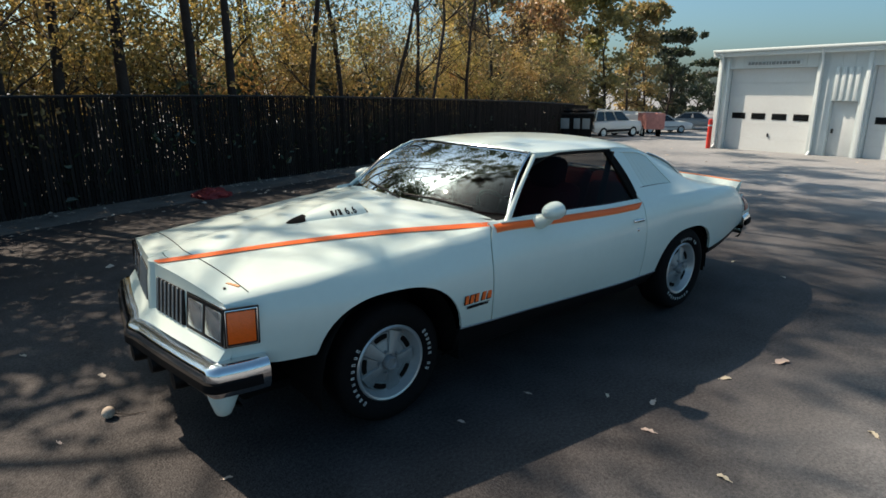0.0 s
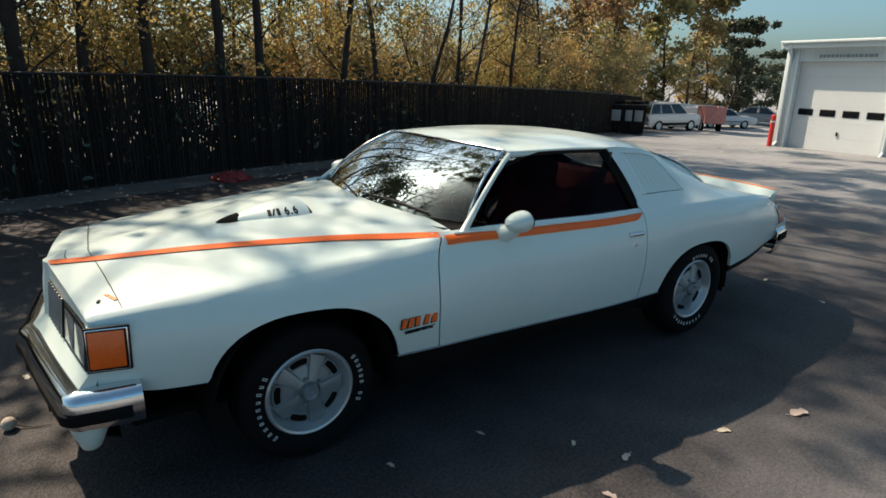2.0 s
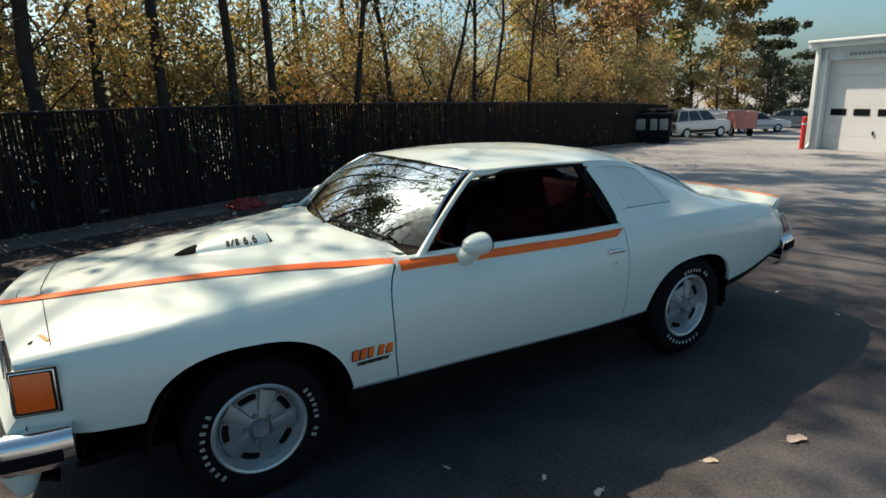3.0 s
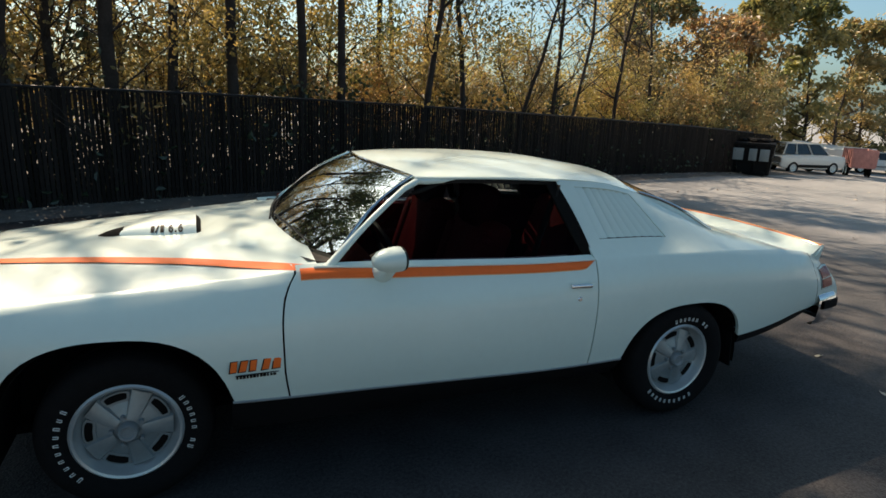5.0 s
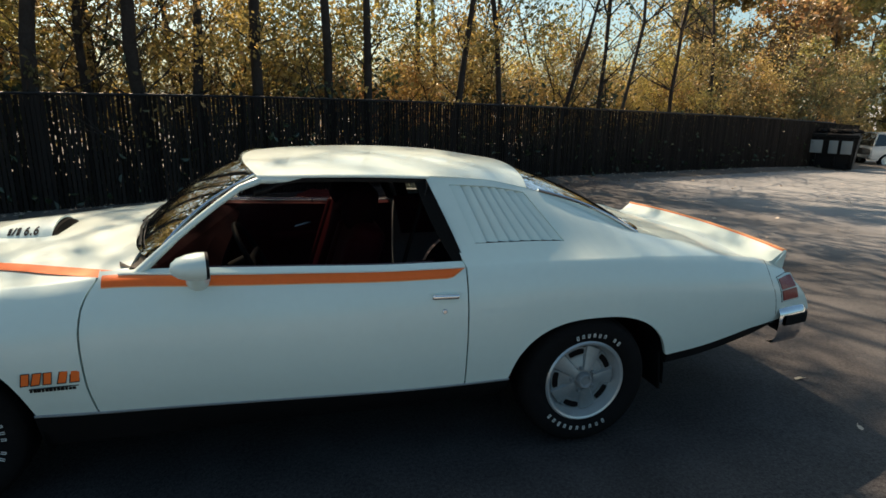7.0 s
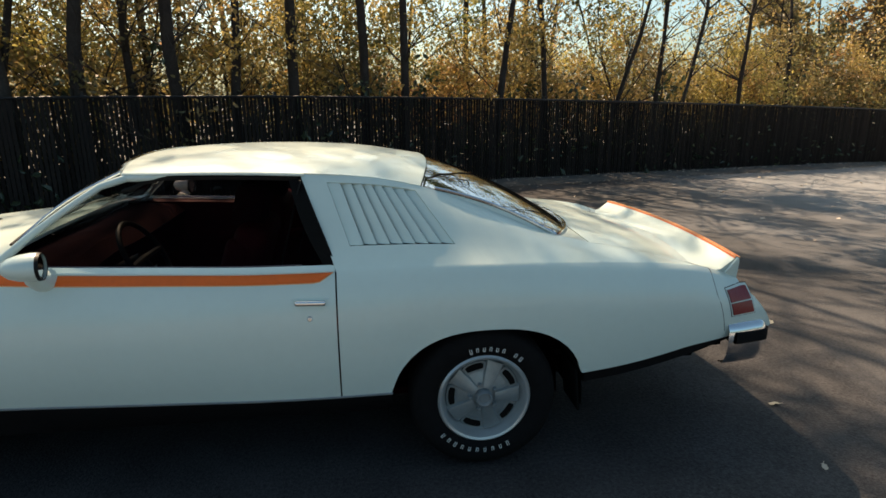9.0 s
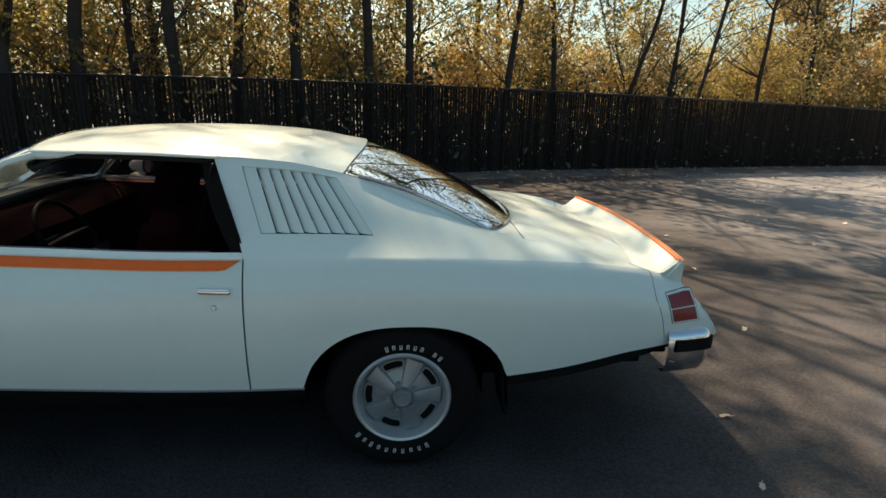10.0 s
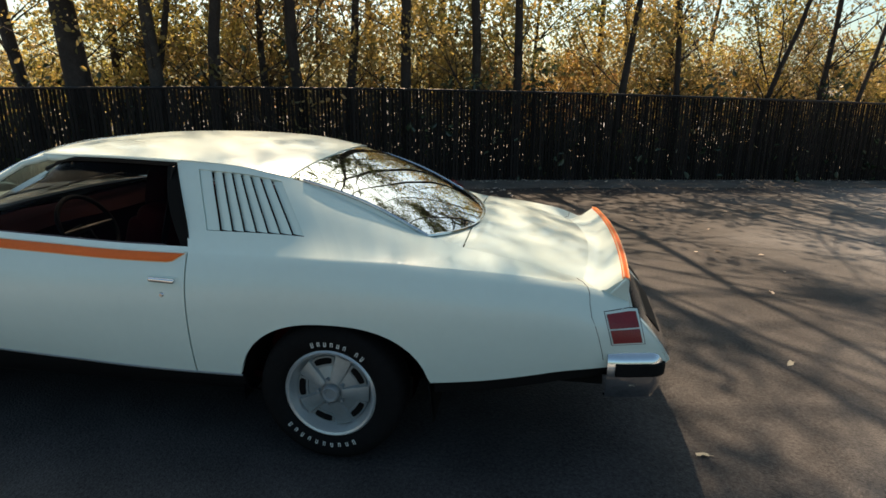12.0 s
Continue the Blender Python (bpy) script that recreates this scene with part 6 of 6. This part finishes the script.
# interior
def bucket(x, y, name="front_seat"):
    st = part(name, box(bmesh.new(), (0.52, 0.50, 0.20), (x, y, 0.48), (0, -6, 0), 0.06, 4), MAROON, car, "maroon vinyl bucket seat")
    part("backrest", box(bmesh.new(), (0.16, 0.50, 0.60), (x + 0.30, y, 0.80), (0, 18, 0), 0.06, 4), MAROON, st)
    for k in (-0.21, 0.21):
        part("bolster", box(bmesh.new(), (0.12, 0.09, 0.52), (x + 0.25, y + k, 0.78), (0, 18, 0), 0.035, 3), MAROON, st)
    part("headrest", box(bmesh.new(), (0.15, 0.27, 0.235), (x + 0.355, y, 1.15), (0, 14, 0), 0.06, 4), MAROON_CLOTH, st, "tall dark padded headrest")
    for k in (-0.06, 0.06):
        part("headrest_post", tube(bmesh.new(), [(x + 0.33, y + k, 1.0), (x + 0.35, y + k, 1.08)], 0.007, 8), CHROME, st)
    return st


bucket(0.0, -0.38)
bucket(0.0, 0.38)
rs = part("rear_seat", box(bmesh.new(), (0.5, 1.25, 0.2), (1.0, 0, 0.48), (0, -5, 0), 0.06, 4), MAROON, car, "maroon vinyl rear bench")
for y in (-0.33, 0.33):
    part("backrest", box(bmesh.new(), (0.16, 0.62, 0.55), (1.32, y, 0.78), (0, 22, 0), 0.06, 4), MAROON, rs)
part("parcel_shelf", box(bmesh.new(), (0.42, 1.3, 0.04), (1.62, 0, 0.95), (0, 3, 0), 0.01), MAROON_CLOTH, car)
rows = []
for k in range(13):
    y = -0.80 + 1.6 * k / 12
    hump = 0.03 * math.exp(-((y + 0.38) / 0.25) ** 2)
    rows.append([(-0.66, y, 0.965), (-0.52, y, 0.975 + hump), (-0.36, y, 0.965 + hump), (-0.30, y, 0.92 + hump * 0.6), (-0.33, y, 0.80), (-0.38, y, 0.68)])
part("dashboard", sheet(rows, flip=True, thick=0.01), MAROON_CLOTH, car, "maroon padded dashboard")
sw = bmesh.new()
ring_pts = []
for k in range(29):
    a = 2 * math.pi * k / 28
    ring_pts.append(pose(-0.16, -0.38, 0.91, 0, -28, 0) @ Vector((0, 0.185 * math.cos(a), 0.185 * math.sin(a))))
tube(sw, ring_pts, 0.013, 8, cap=False)
wheel_ob = part("steering_wheel", sw, BLACK, car, "black three-spoke steering wheel")
for a in (0, 180, 270):
    e_ = pose(-0.16, -0.38, 0.91, 0, -28, 0) @ Vector((0, 0.18 * math.cos(radians(a)), 0.18 * math.sin(radians(a))))
    c_ = pose(-0.16, -0.38, 0.91, 0, -28, 0) @ Vector((-0.02, 0, 0))
    part("spoke", tube(bmesh.new(), [c_, e_], [0.018, 0.012], 8), BLACK, wheel_ob)
part("steering_column", tube(bmesh.new(), [(-0.18, -0.38, 0.90), (-0.42, -0.38, 0.78)], [0.035, 0.04], 12), BLACK, car)
part("console", box(bmesh.new(), (0.9, 0.2, 0.18), (-0.05, 0, 0.47), bevel=0.03), MAROON, car)
part("rear_view_mirror", box(bmesh.new(), (0.02, 0.22, 0.06), (-0.10, 0.0, 1.29), (0, -8, 6), 0.012, 3), BLACK, car)
part("carpet", box(bmesh.new(), (1.9, 1.6, 0.03), (0.2, 0, 0.335)), MAROON_CLOTH, car, smooth=0)
for s in (-1, 1):
    part("seat_belt", box(bmesh.new(), (0.006, 0.05, 0.75), (0.52, s * 0.72, 0.95), (0, 16, 0), 0.002), BLACK, car)
    part("inner_quarter", sheet([[(0.80, s * 0.80, 0.72), (0.74, s * 0.80, 1.0)], [(1.7, s * 0.80, 0.72), (1.7, s * 0.78, 0.95)]], flip=s < 0), MAROON, car)

# ---- fallen leaves and litter ----
def fallen_leaf(seed, x, y, size):
    rng_ = random.Random(seed)
    bm = bmesh.new()
    n_ = 14
    c = bm.verts.new((0, 0, 0.006))
    ring = []
    for k in range(n_):
        a = 2 * math.pi * k / n_
        r = size * (0.62 + 0.28 * math.cos(a) ** 2 + 0.13 * rng_.uniform(-1, 1)) * (0.75 if abs(math.sin(a)) > 0.8 else 1)
        ring.append(bm.verts.new((r * math.cos(a), r * 0.72 * math.sin(a), max(0.002, size * 0.34 * abs(math.sin(a)) * rng_.uniform(0.4, 1.3)))))
    for k in range(n_):
        bm.faces.new((c, ring[k], ring[(k + 1) % n_]))
    tube(bm, [(-size * 0.85, 0, 0.004), (-size * 1.35, size * 0.12, 0.006)], 0.0018, 5)
    ob = part("fallen_leaf", bm, DRY, None, smooth=70)
    ob.matrix_world = pose(x, y, ground_z(x, y), 0, 0, rng_.uniform(0, 360))
    return tagged(ob, "curled dry pale brown leaf lying on asphalt", "leaf", "fallen leaves")


for k, (x, y, sz) in enumerate([(0.98, -1.91, 0.085), (0.47, -1.78, 0.055), (-0.42, -1.79, 0.05), (-0.14, -1.65, 0.05), (-0.27, -1.43, 0.032), (-0.61, -1.12, 0.03), (-1.12, -1.09, 0.032),
                                (-2.27, -0.76, 0.035), (-0.50, -2.23, 0.045), (0.46, -2.56, 0.05), (-2.51, 0.76, 0.05), (-2.83, 0.08, 0.03), (-2.86, 1.45, 0.04), (3.95, 0.6, 0.06), (3.1, -0.6, 0.05), (4.4, 2.2, 0.06), (2.95, -1.15, 0.04)]):
    fallen_leaf(900 + k, x, y, sz * 0.75)
nut = bmesh.new()
bmesh.ops.create_icosphere(nut, subdivisions=3, radius=0.034)
bmesh.ops.translate(nut, vec=(0, 0, 0.033), verts=nut.verts)
fruit = part("dry_fruit", nut, NUT)
fruit.matrix_world = pose(-2.58, 0.18, ground_z(-2.58, 0.18))
tagged(fruit, "round pale dry seed ball on a twig", "seed ball")
part("twig", tube(bmesh.new(), [(0.02, 0, 0.02), (0.1, -0.05, 0.006), (0.17, -0.07, 0.008)], [0.004, 0.003, 0.002], 6), BARK, fruit)
litter = bmesh.new()
rng = random.Random(77)
for k in range(1900):
    if k < 1400:
        x, off = rng.uniform(-12, 22), -0.5 + rng.gauss(0, 0.45)
        y = fence_y(x, off)
    else:
        x, y = rng.uniform(-12, 20), rng.uniform(-6, 12)
        if x < 7.5 and y < 2.5:
            continue
        if y > fence_y(x, -0.3):
            continue
    z = ground_z(x, y) + 0.012 + (0.07 if y > fence_y(x, -0.5) else 0)
    s_ = rng.uniform(0.018, 0.05)
    a = rng.uniform(0, 6.28)
    u = Vector((math.cos(a), math.sin(a), rng.uniform(-0.2, 0.2))) * s_
    w_ = Vector((-math.sin(a), math.cos(a), rng.uniform(-0.3, 0.5))) * s_ * 0.7
    p = Vector((x, y, z))
    vs = [litter.verts.new(q) for q in (p - u, p + w_, p + u, p - w_ + Vector((0, 0, s_ * 0.3)))]
    litter.faces.new((vs[0], vs[1], vs[2]))
    litter.faces.new((vs[0], vs[2], vs[3]))
tagged(part("leaf_litter", litter, DRY, smooth=0), "scattered small dry leaves on the lot", "leaves", kind="stuff")

undergrowth = bmesh.new()
rng = random.Random(31)
for k in range(1500):
    x = rng.uniform(-12.5, 24.0)
    off = rng.uniform(0.35, 1.4)
    y = fence_y(x, off)
    leaf_quads(undergrowth, (x - 0.34 * off, y, ground_z(x, y) + abs(rng.gauss(0.2, 0.7))), rng.uniform(0.15, 0.35), rng.randint(18, 40), 0.12, rng)
tagged(part("undergrowth", undergrowth, LEAF_DARK, smooth=0), "dark tangled weeds and vines behind the fence", "undergrowth", kind="stuff")
